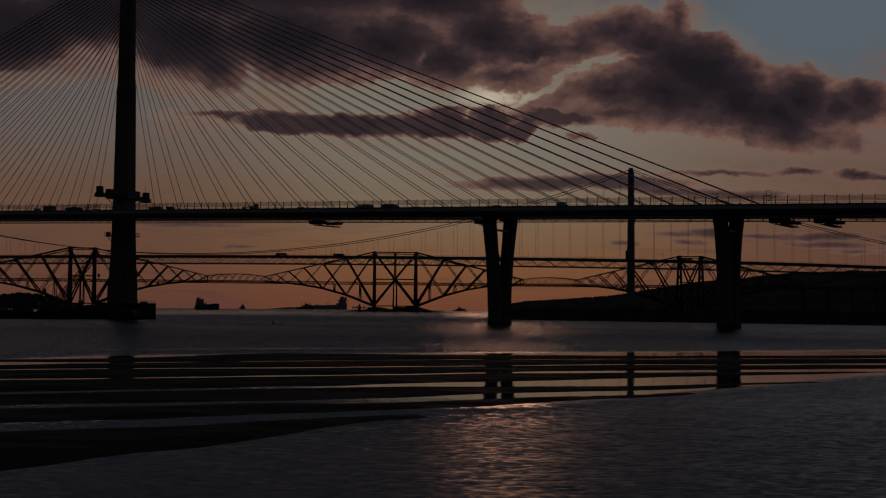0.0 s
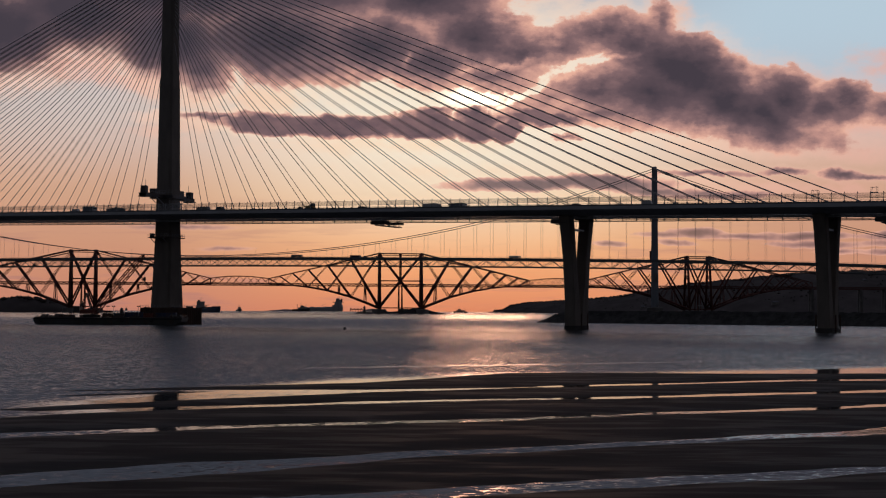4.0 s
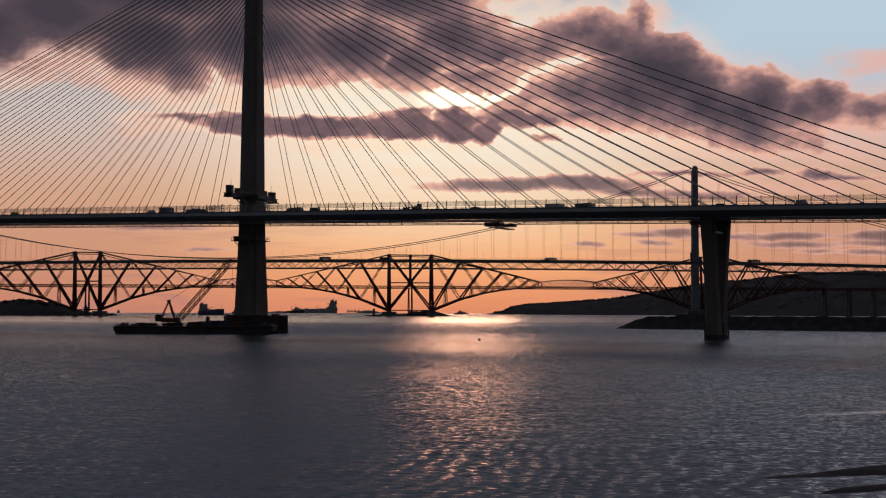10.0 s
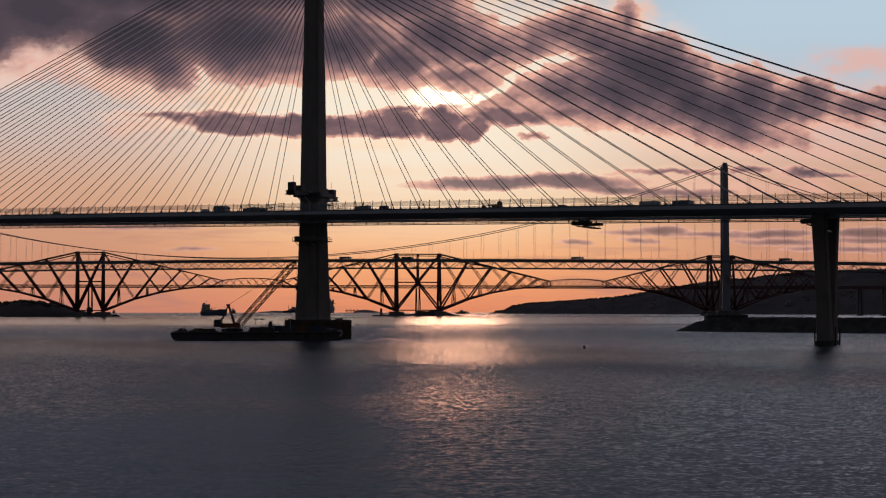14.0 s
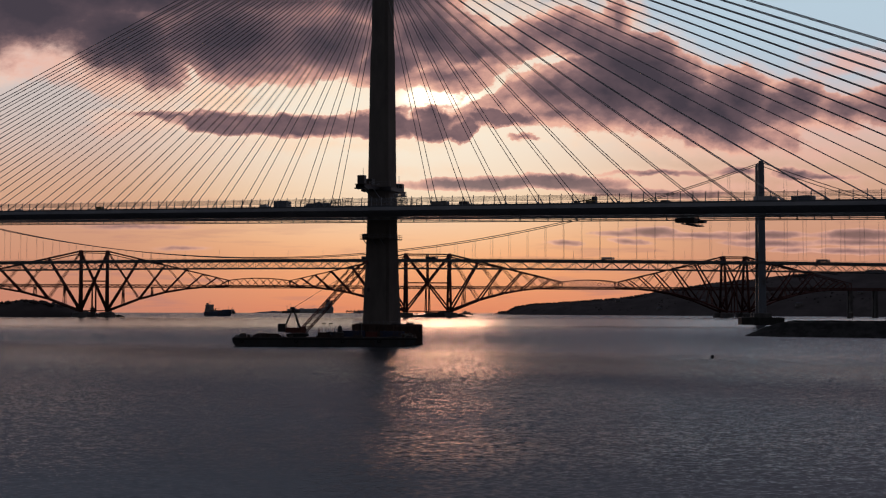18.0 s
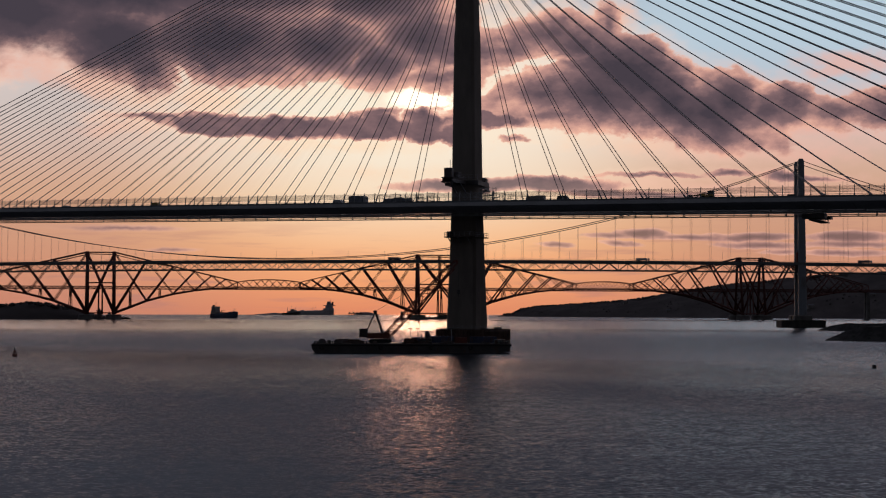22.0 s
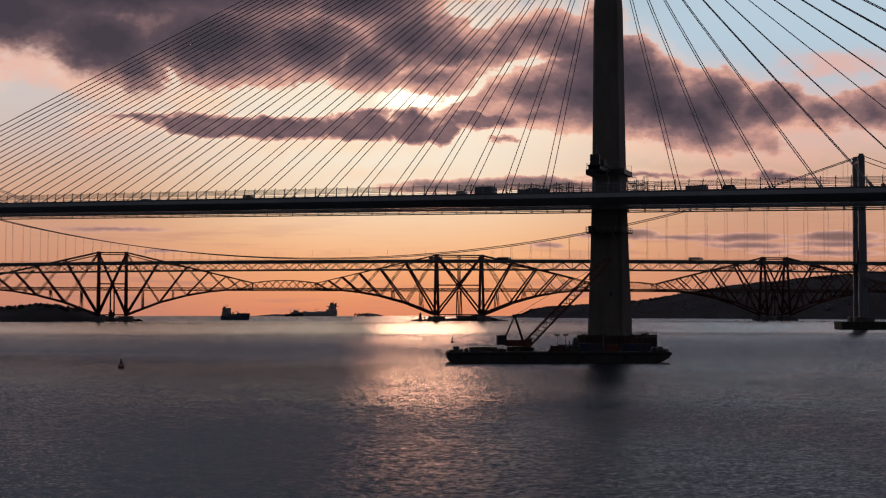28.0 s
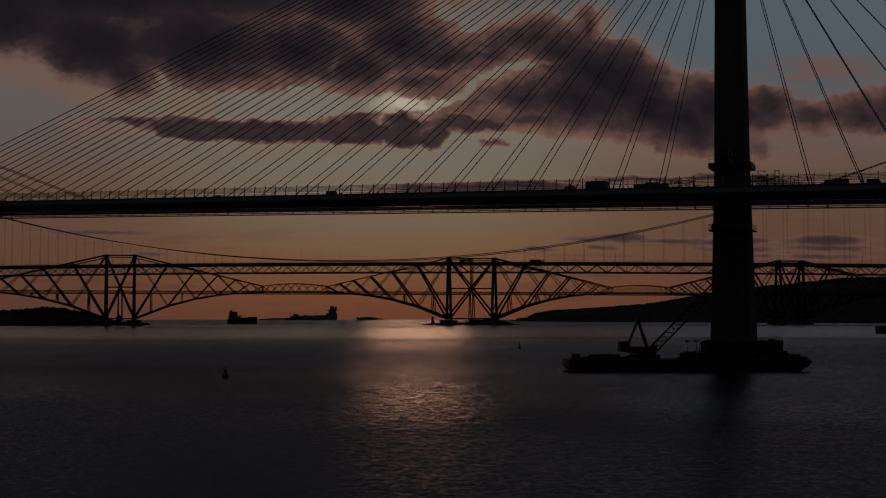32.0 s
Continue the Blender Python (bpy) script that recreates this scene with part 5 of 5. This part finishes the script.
# ---- cofferdam, barge and crane at the tower's foot ----
cd = stayed_thing("cofferdam", "rusty sheet-pile cofferdam round the tower foot", "cofferdam", 1.5, 0.5, 0)
def sheet_wall(a, b, z0, z1):
    a, b = Vector(a), Vector(b)
    n = max(2, int((b - a).length / 0.7))
    side = Vector((-(b - a).y, (b - a).x, 0)).normalized()
    v = []
    for k in range(n + 1):
        for step in (0, 1):
            off = 0.22 if (k + step) % 2 else -0.22
            p = a.lerp(b, k / n) + side * off if step == 0 else None
            if p is not None:
                v += [(p.x, p.y, z0), (p.x, p.y, z1)]
    m = len(v) // 2
    return Shape().extend(v, [(2 * k, 2 * k + 2, 2 * k + 3, 2 * k + 1) for k in range(m - 1)])
C = [(-9.2, -11), (11.2, -11), (11.2, 11), (-9.2, 11)]
for k in range(4):
    sheet_wall((*C[k], 0), (*C[(k + 1) % 4], 0), -2, 8.3).done("sheet_pile_wall", RUST, cd)
    railing(Shape(), [(*C[k], 8.35), (*C[(k + 1) % 4], 8.35)], 1.2, 0.05).done("guard_rail", GALV, cd)
    a, b = Vector((*C[k], 7.7)), Vector((*C[(k + 1) % 4], 7.7))
    Shape().bar(a, b, 0.32, 4).done("waling", RUST, cd)
for x, y, w, h in ((9.0, -6, 2.2, 0.9), (9.4, 4, 1.8, 1.3), (-7.8, -8, 1.6, 0.8), (-7.8, 6, 1.4, 1.0)):
    Shape().box(x - w / 2, y - w, 6.2, x + w / 2, y + w, 7.8 + h, 0.1).done("site_box", HULL, cd)

barge = thing("barge", "long black flat work barge with rusty deck, moored at the tower", "barge", (-19.5, -38, 0), 0.0)
hull = Shape()
hull.loft([[(x0, -7.5, z), (x1, -7.5, z), (x1, 7.5, z), (x0, 7.5, z)] for z, x0, x1 in ((-1.2, -31, 28), (0.3, -35.6, 31.5), (1.6, -36.6, 34.0), (3.4, -36.6, 34.6))])
hull.done("hull", HULL, barge, "black steel hull")
Shape().box(-36.3, -7.3, 3.4, 34.4, 7.3, 3.5).done("deck_plate", DECKPLATE, barge)
Shape().loft([[(x, -7.75, z) if i < 2 else (x, -7.45, z) for i, x in enumerate((-36.8, 34.7, 34.7, -36.8))] for z in (2.6, 3.1)]).done("rubbing_strake", TYRE, barge)
railing(Shape(), [(-36, -7.0, 3.5), (-24, -7.0, 3.5)], 1.0, 0.04).done("guard_rail", GALV, barge)
railing(Shape(), [(28, -7.0, 3.5), (34.2, -7.0, 3.5), (34.2, 7.0, 3.5)], 1.0, 0.04).done("guard_rail", GALV, barge)
for x in (-35.5, -30, -18, -4, 12, 24, 32.5):
    sh = Shape().bar((x, -6.9, 3.5), (x, -6.9, 4.3), 0.25, 8).bar((x + 0.9, -6.9, 3.5), (x + 0.9, -6.9, 4.3), 0.25, 8).bar((x - 0.2, -6.9, 4.05), (x + 1.1, -6.9, 4.05), 0.12, 6)
    sh.done("bollard", HULL, barge)
for x in (-33, -12, 6, 20):
    tyre = Shape()
    n = 14
    rings = [[(x + (0.62 + 0.22 * math.cos(j * math.pi / 3)) * math.cos(2 * math.pi * i / n), -7.85 + 0.2 * math.sin(j * math.pi / 3), 2.1 + (0.62 + 0.22 * math.cos(j * math.pi / 3)) * math.sin(2 * math.pi * i / n)) for j in range(6)] for i in range(n)]
    tyre.loft(rings + [rings[0]], False)
    tyre.done("tyre_fender", TYRE, barge)
for x in (-33.5, 31.8):
    sh = Shape().box(x - 1.6, -3, 3.5, x + 1.6, 3, 4.1).bar((x, -2.4, 4.45), (x, 2.4, 4.45), 0.5, 12).box(x - 0.9, -3, 4.1, x + 0.9, -2.5, 5.0).box(x - 0.9, 2.5, 4.1, x + 0.9, 3, 5.0)
    sh.done("mooring_winch", HULL, barge)


def on_barge(x, y):
    return (-19.5 + x, -38.0 + y, 3.5)


def crate(name, label, category, x, y, sx, sy, sz, material, extra=None):
    """A ribbed steel box with corner posts and doors."""
    t = thing(name, label, category, on_barge(x, y), 0.0)
    Shape().box(-sx / 2 + 0.06, -sy / 2 + 0.06, 0.1, sx / 2 - 0.06, sy / 2 - 0.06, sz - 0.08).done("body", material, t)
    for i in (-1, 1):
        for j in (-1, 1):
            Shape().box(i * sx / 2 - 0.1, j * sy / 2 - 0.1, 0, i * sx / 2 + 0.1, j * sy / 2 + 0.1, sz).done("corner_post", material, t)
    n = int(sx / 0.6)
    ribs = Shape()
    for k in range(1, n):
        xx = -sx / 2 + sx * k / n
        ribs.box(xx - 0.1, -sy / 2 - 0.02, 0.2, xx + 0.1, -sy / 2 + 0.07, sz - 0.2)
    ribs.done("side_ribs", material, t)
    return t


crate("container", "rust-red steel container on the barge", "container", -1.5, -6, 4.2, 2.4, 2.0, RUST)
crate("container", "blue steel container on the barge", "container", 2.5, 2, 6.1, 2.5, 2.2, BLUEBOX)
crate("site_cabin", "long blue site cabin on the barge", "cabin", 9.5, 1, 9.0, 3.0, 2.6, BLUEBOX)
crate("container", "rust-red steel container on the barge", "container", 16.8, 0, 4.2, 2.6, 2.2, CRANE_RED)
crate("site_cabin", "blue site cabin on the barge", "cabin", 25.0, 1.5, 9.5, 3.0, 2.4, BLUEBOX)
crate("container", "grey equipment box on the barge", "container", 30.0, -5, 2.6, 2.2, 1.5, GREYSTEEL)
crate("container", "low rusty skip on the barge", "skip", -25.5, -3, 3.6, 2.0, 1.6, RUST)
rnd = random.Random(11)
for k in range(26):                       # loose gear along the deck edge
    x = rnd.uniform(-33, 32)
    w, d, h = rnd.uniform(0.6, 2.4), rnd.uniform(0.6, 1.6), rnd.uniform(0.4, 1.0)
    kind = k % 3
    t = thing(("tool_chest", "timber_stack", "cable_reel")[kind], ("dark steel tool chest on the barge deck", "stack of timber baulks on the barge deck", "steel cable reel standing on the barge deck")[kind],
              ("chest", "timber", "reel")[kind], on_barge(x, rnd.uniform(-6.6, -5.4)), rnd.uniform(-12, 20), "loose gear on the barge")
    if kind == 0:
        Shape().box(-w / 2, -d / 2, 0, w / 2, d / 2, h * 0.8, 0.08).done("body", HULL, t)
        Shape().box(-w / 2 - 0.04, -d / 2 - 0.04, h * 0.8 + 0.005, w / 2 + 0.04, d / 2 + 0.04, h * 0.92, 0.04).done("lid", HULL, t)
    elif kind == 1:
        for r in range(3):
            for c in range(3 - r % 2):
                Shape().box(-w, (c - 1) * 0.34 - 0.15, r * 0.31, w, (c - 1) * 0.34 + 0.15, r * 0.31 + 0.29).done("baulk", DECKPLATE, t)
    else:
        r = 0.35 + 0.3 * h
        for y in (-0.45, 0.4):
            Shape().bar((0, y, r), (0, y + 0.07, r), r, 14).done("flange", RUST, t)
        Shape().bar((0, -0.38, r), (0, 0.4, r), r * 0.6, 12).done("cable_drum", TYRE, t)
pump = thing("generator", "rounded dark generator set on the barge", "generator", on_barge(4.0, -3.5), 0.0)
Shape().box(-2.2, -1.1, 0, 2.2, 1.1, 2.0, 0.25).done("casing", HULL, pump)
Shape().bar((-1.4, 0, 1.9), (-1.4, 0, 3.4), 0.16, 8).done("exhaust", GALV, pump)
Shape().loft([[(0.6 + r * math.cos(k * math.pi / 5), r * math.sin(k * math.pi / 5), z) for k in range(10)] for z, r in ((1.95, 1.0), (3.2, 1.0), (4.2, 0.7), (4.6, 0.2))]).done("silo_top", HULL, pump)
for x in (-1.5, 1.2, 13.2):
    fl = thing("floodlight_mast", "slim floodlight mast on the barge, unlit", "light", on_barge(x, -5.5), 0.0, "floodlights on the barge")
    Shape().bar((0, 0, 0), (0, 0, 5.2), 0.09, 6).done("pole", GALV, fl)
    Shape().box(-0.75, -0.2, 5.1, -0.1, 0.15, 5.6).box(0.1, -0.2, 5.1, 0.75, 0.15, 5.6).done("lamp_head", HULL, fl)
stack_ = thing("pipe_stack", "stack of rusty steel pipes on the barge", "pipes", on_barge(-24.5, 3.5), 0.0)
for k, (y, z) in enumerate(((-1.2, 0.35), (-0.5, 0.35), (0.2, 0.35), (0.9, 0.35), (-0.85, 0.96), (-0.15, 0.96), (0.55, 0.96))):
    Shape().bar((-4.5, y, z), (4.5, y, z), 0.34, 8).done("pipe", RUST, stack_)

crane = thing("crawler_crane", "red lattice-boom crawler crane standing on the barge", "crane", on_barge(-12.5, 3.4), 0.0)
for y in (-3.0, 3.0):
    tr = Shape()
    prof = ((-3.6, 0.02), (3.6, 0.02), (4.3, 0.6), (4.0, 1.25), (-4.0, 1.25), (-4.3, 0.6))
    tr.loft([[(x, yy, z) for x, z in prof] for yy in (y - 0.55, y + 0.55)])
    tr.done("crawler_track", TYRE, crane)
Shape().box(-2.5, -2.6, 0.7, 2.5, 2.6, 1.5).done("undercarriage", HULL, crane)
Shape().box(-5.0, -1.7, 1.6, 2.4, 1.7, 3.6, 0.2).done("upper_works", CRANE_RED, crane)
Shape().box(-7.6, -2.6, 2.0, -4.6, 2.6, 5.2, 0.15).done("counterweight", HULL, crane, "dark stacked counterweight")
cabs = Shape().box(1.2, -3.0, 1.7, 3.4, -1.7, 4.0, 0.2).done("cab", CRANE_RED, crane)
Shape().box(3.35, -2.9, 2.6, 3.45, -1.8, 3.8).done("cab_window", GLASSY, cabs)
FT, TIP = Vector((1.2, 0, 1.2)), Vector((27.6, -8.5, 29.5))
Shape().lattice(FT + (TIP - FT) * 0.03, FT + (TIP - FT) * 0.93, 2.3, 0.23, 20).done("boom", CRANE_RED, crane, "red lattice boom")
Shape().bar(FT + Vector((0, -0.8, 0)), FT + (TIP - FT) * 0.03 + Vector((0, -0.7, 0.4)), 0.14, 5).bar(FT + Vector((0, 0.8, 0)), FT + (TIP - FT) * 0.03 + Vector((0, 0.7, 0.4)), 0.14, 5).done("boom_foot", CRANE_RED, crane)
Shape().lattice(FT + (TIP - FT) * 0.93, TIP, 1.3, 0.15, 2).bar(TIP + Vector((0, -0.6, 0)), TIP + Vector((0, 0.6, 0)), 0.55, 10).done("boom_head", CRANE_RED, crane)
APEX = Vector((-1.8, 0, 11.4))
for y in (-1.5, 1.5):
    Shape().bar((0.8, y, 3.4), APEX + Vector((0, y * 0.5, 0)), 0.34, 5).done("gantry_leg", HULL, crane)
    Shape().bar((-5.2, y, 3.6), APEX + Vector((0, y * 0.5, 0)), 0.2, 5).done("back_stay", HULL, crane)
    Shape().bar(APEX + Vector((0, y * 0.5, 0)), TIP + Vector((0, y * 0.3, 0)), 0.04, 4).done("pendant", HULL, crane)
Shape().box(-2.5, -1.2, 10.9, -1.2, 1.2, 11.8, 0.1).done("gantry_head", HULL, crane)
Shape().bar(TIP + Vector((0.7, 0.1, 0)), TIP + Vector((0.7, 0.1, -10.2)), 0.06, 4).done("hoist_rope", HULL, crane)
Shape().box(TIP.x + 0.2, TIP.y - 0.4, TIP.z - 11.8, TIP.x + 1.2, TIP.y + 0.6, TIP.z - 10.2, 0.15).bar((TIP.x + 0.7, TIP.y + 0.1, TIP.z - 11.7), (TIP.x + 0.7, TIP.y + 0.1, TIP.z - 12.8), 0.14, 6).done("hook_block", HULL, crane)

# ---- vessels and marks ----
def hull_shape(length, beam, free, bow_rise, draft=1.0):
    sh = Shape()
    rings = []
    for z, k, w in ((-draft, 0.90, 0.55), (0.2, 0.96, 0.9), (free * 0.6, 0.99, 1.0), (free, 1.0, 1.0)):
        pts = []
        prof = ((-0.5, 0.78), (-0.42, 0.95), (0.0, 1.0), (0.28, 0.92), (0.42, 0.55), (0.5, 0.04))
        for x, y in prof:
            pts.append((x * length * (k if x > 0.3 else 0.5 + 0.5 * k), y * beam / 2 * w, z + (bow_rise if x > 0.25 and z >= free else 0)))
        for x, y in reversed(prof):
            pts.append((x * length * (k if x > 0.3 else 0.5 + 0.5 * k), -y * beam / 2 * w, z + (bow_rise if x > 0.25 and z >= free else 0)))
        rings.append(pts)
    return sh.loft(rings)


def coaster(at, turn):
    t = thing("cargo_ship", "dark blue coastal cargo ship with cream bridge aft", "ship", at, turn)
    hull_shape(62, 13, 7.0, 4.0).done("hull", BLUEHULL, t)
    Shape().box(-28, -5.5, 6.9, -16, 5.5, 12.5, 0.3).box(-27, -5.0, 12.5, -17, 5.0, 16.5, 0.3).done("deckhouse", CREAM, t)
    Shape().box(-25.5, -6.5, 16.5, -18, 6.5, 19.5, 0.3).done("bridge_house", CREAM, t)
    Shape().box(-27.8, -2, 16.5, -25.6, 2, 22.0, 0.3).done("funnel", HULL, t)
    Shape().bar((-21, 0, 19.5), (-21, 0, 26.5), 0.25, 6).bar((-21, -2.5, 23.5), (-21, 2.5, 23.5), 0.12, 5).done("mast", GALV, t)
    Shape().bar((24, 0, 11), (24, 0, 17.0), 0.22, 6).done("fore_mast", GALV, t)
    for x in (-12, -1, 10):
        Shape().box(x - 5, -5, 6.9, x + 5, 5, 9.6 + 0.15 * (x % 3), 0.2).done("hatch_cover", DECKPLATE, t)
    Shape().box(-8, -0.8, 9.6, -6.6, 0.8, 13.0).bar((-7.3, 0, 12.6), (4, 0, 13.6), 0.3, 5).done("deck_crane", YELLOW, t)
    return t


coaster((-402, 2130, 0), -38).scale = (1.2, 1.2, 1.2)


def tanker(at, turn):
    t = thing("tanker", "large hazy grey tanker at anchor with high bridge aft", "ship", at, turn)
    hull_shape(146, 30, 14, 4.0, 3).done("hull", SHIP_HAZE, t)
    Shape().box(34, -13, 14, 71, 13, 24, 0.6).done("deckhouse", SHIP_HAZE, t)
    Shape().box(42, -12, 24, 68, 12, 33, 0.6).done("deckhouse", SHIP_HAZE, t)
    Shape().box(46, -11, 33, 64, 11, 42, 0.6).done("deckhouse", SHIP_HAZE, t)
    Shape().box(48, -14, 42, 60, 14, 48, 0.5).done("bridge_house", SHIP_HAZE, t)
    Shape().box(34, -3.0, 33, 76, 3.0, 35.2).done("bridge_wing", SHIP_HAZE, t)
    Shape().box(64, -4, 34, 70, 4, 47, 0.6).done("funnel", HULL, t)
    Shape().box(-70, -8, 14, -60, 8, 17.5, 0.5).done("forecastle", SHIP_HAZE, t)
    for x in (-40, -18, 8):
        Shape().box(x - 6, -6, 14, x + 6, 6, 16.4 + (x % 3) * 0.6, 0.4).done("deck_module", GREYSTEEL, t)
    Shape().bar((58, 0, 47), (58, 0, 57), 0.7, 6).bar((58, -4, 53), (58, 4, 53), 0.4, 5).done("mast", GALV, t)
    Shape().bar((-4, -3, 15), (-4, -3, 25), 0.6, 6).bar((-4, -3, 24), (8, -3, 27), 0.5, 5).done("hose_crane", GALV, t)
    pipes = Shape()
    for y in (-2, 0, 2):
        pipes.bar((-50, y, 15.2), (30, y, 15.2), 0.5, 5)
    pipes.done("deck_pipes", DECKPLATE, t)
    Shape().bar((-64, 0, 17), (-64, 0, 27), 0.5, 6).done("fore_mast", GALV, t)


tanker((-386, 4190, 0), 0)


def tug(at, turn, scale=1.0, label="small dark tug with tall masts"):
    t = thing("tug", label, "boat", at, turn, "tugs on the estuary")
    t.scale = (scale, scale, scale)
    hull_shape(30, 9, 3.4, 1.6).done("hull", HULL, t)
    Shape().box(-5, -3, 3.3, 7, 3, 6.6, 0.3).box(-1, -2.6, 6.6, 5, 2.6, 9.6, 0.3).done("wheelhouse", CREAM, t)
    Shape().bar((0, 0, 9.6), (0, 0, 15.0), 0.2, 6).bar((0, -1.5, 12.5), (0, 1.5, 12.5), 0.12, 5).done("mast", GALV, t)
    Shape().bar((-6, 0, 3.4), (-6, 0, 12.0), 0.3, 6).done("stack", HULL, t)


tug((-457, 4100, 0), 12, 2.2, "small dark supply vessel with two masts by the tanker")
tug((122, 3001, 0), 35, 1.1)
tug((136, 3030, 0), 150, 0.8)
tug((-561, 3412, 0), -65, 1.4, "small dark coaster far off")
tug((-1046, 3925, 0), -70, 1.0, "small dark coaster far off")

jetty = thing("tanker_jetty", "dark marine jetty platform on piles", "jetty", (-207, 3520, 0), 4)
Shape().box(-21, -8, 6.5, 21, 8, 8.6, 0.2).done("platform", DECKPLATE, jetty)
for x in (-19, -11, -3, 6, 14, 20):
    for y in (-6, 6):
        Shape().bar((x, y, -2), (x, y, 6.6), 1.0, 8).done("pile", RUST, jetty)
for x in (-17, -6, 5, 16):
    Shape().box(x - 2, -2, 8.6, x + 2, 2, 12.0, 0.2).done("equipment_house", GREYSTEEL, jetty)
Shape().bar((20.5, -7, 8.6), (20.5, -7, 16), 0.3, 6).done("mast", GALV, jetty)


def buoy(at, label, r=1.0, h=3.6, paint=CRANE_RED):
    t = thing("buoy", label, "buoy", at, 20, "navigation buoys")
    Shape().loft([[(rr * math.cos(k * math.pi / 6), rr * math.sin(k * math.pi / 6), z) for k in range(12)] for z, rr in ((-0.5, r * 0.7), (0.1, r), (0.7, r), (0.9, r * 0.8))]).done("float", paint, t)
    cage = Shape()
    for k in range(4):
        a = k * math.pi / 2
        cage.bar((0.7 * r * math.cos(a), 0.7 * r * math.sin(a), 0.85), (0.22 * r * math.cos(a), 0.22 * r * math.sin(a), h * 0.78), 0.07, 5)
    cage.done("cage", paint, t)
    Shape().bar((0, 0, h * 0.72), (0, 0, h), 0.28, 8, 0.2).done("lantern", GALV, t)
    Shape().box(-0.3, -0.02, h * 0.4, 0.3, 0.06, h * 0.72).done("daymark", paint, t)


buoy((-151, -79, 0), "red navigation buoy with cage and lantern", 0.85, 2.9)
buoy((-45, 230, 0), "red navigation buoy with cage and lantern", 0.9, 3.4)
buoy((104, -165, 0), "small dark mooring buoy", 0.55, 1.0, HULL)

# beacon and ruin on the islet
be = thing("beacon", "squat dark stone beacon on the islet's tip", "beacon", (-46, 1817, 2.0), 0)
Shape().loft([[(r * math.cos(k * math.pi / 5), r * math.sin(k * math.pi / 5), z) for k in range(10)] for z, r in ((-2, 3.2), (5, 2.2), (9, 1.8), (9.6, 2.2), (10.4, 2.2), (12.6, 0.6))]).done("tower", GRANITE, be)
ru = thing("stone_building", "low roofless stone building on the islet", "building", (26, 1830, 3.0), 12)
for a, b in (((-9, -5), (9, -4.2)), ((-9, 4.2), (9, 5)), ((-9, -4.2), (-8.2, 4.2)), ((8.2, -4.2), (9, 4.2))):
    Shape().box(a[0], a[1], -2.0, b[0], b[1], 5.0 + 1.5 * (a[0] < 0), 0.1).done("wall", GRANITE, ru)

hutb = thing("pump_house", "small dark hut with flat overhanging roof between the bridge piers", "hut", (-556, 1734, 6.0), 9)
Shape().box(-4, -3.5, -3.0, 4, 3.5, 8.0, 0.1).done("wall", GRANITE, hutb)
Shape().box(-5.6, -4.5, 8.01, 5.6, 4.5, 9.2, 0.2).done("roof", SLATE, hutb)
Shape().box(-1.5, -1.5, 9.21, 1.5, 1.5, 12.5, 0.2).done("vent", GRANITE, hutb)
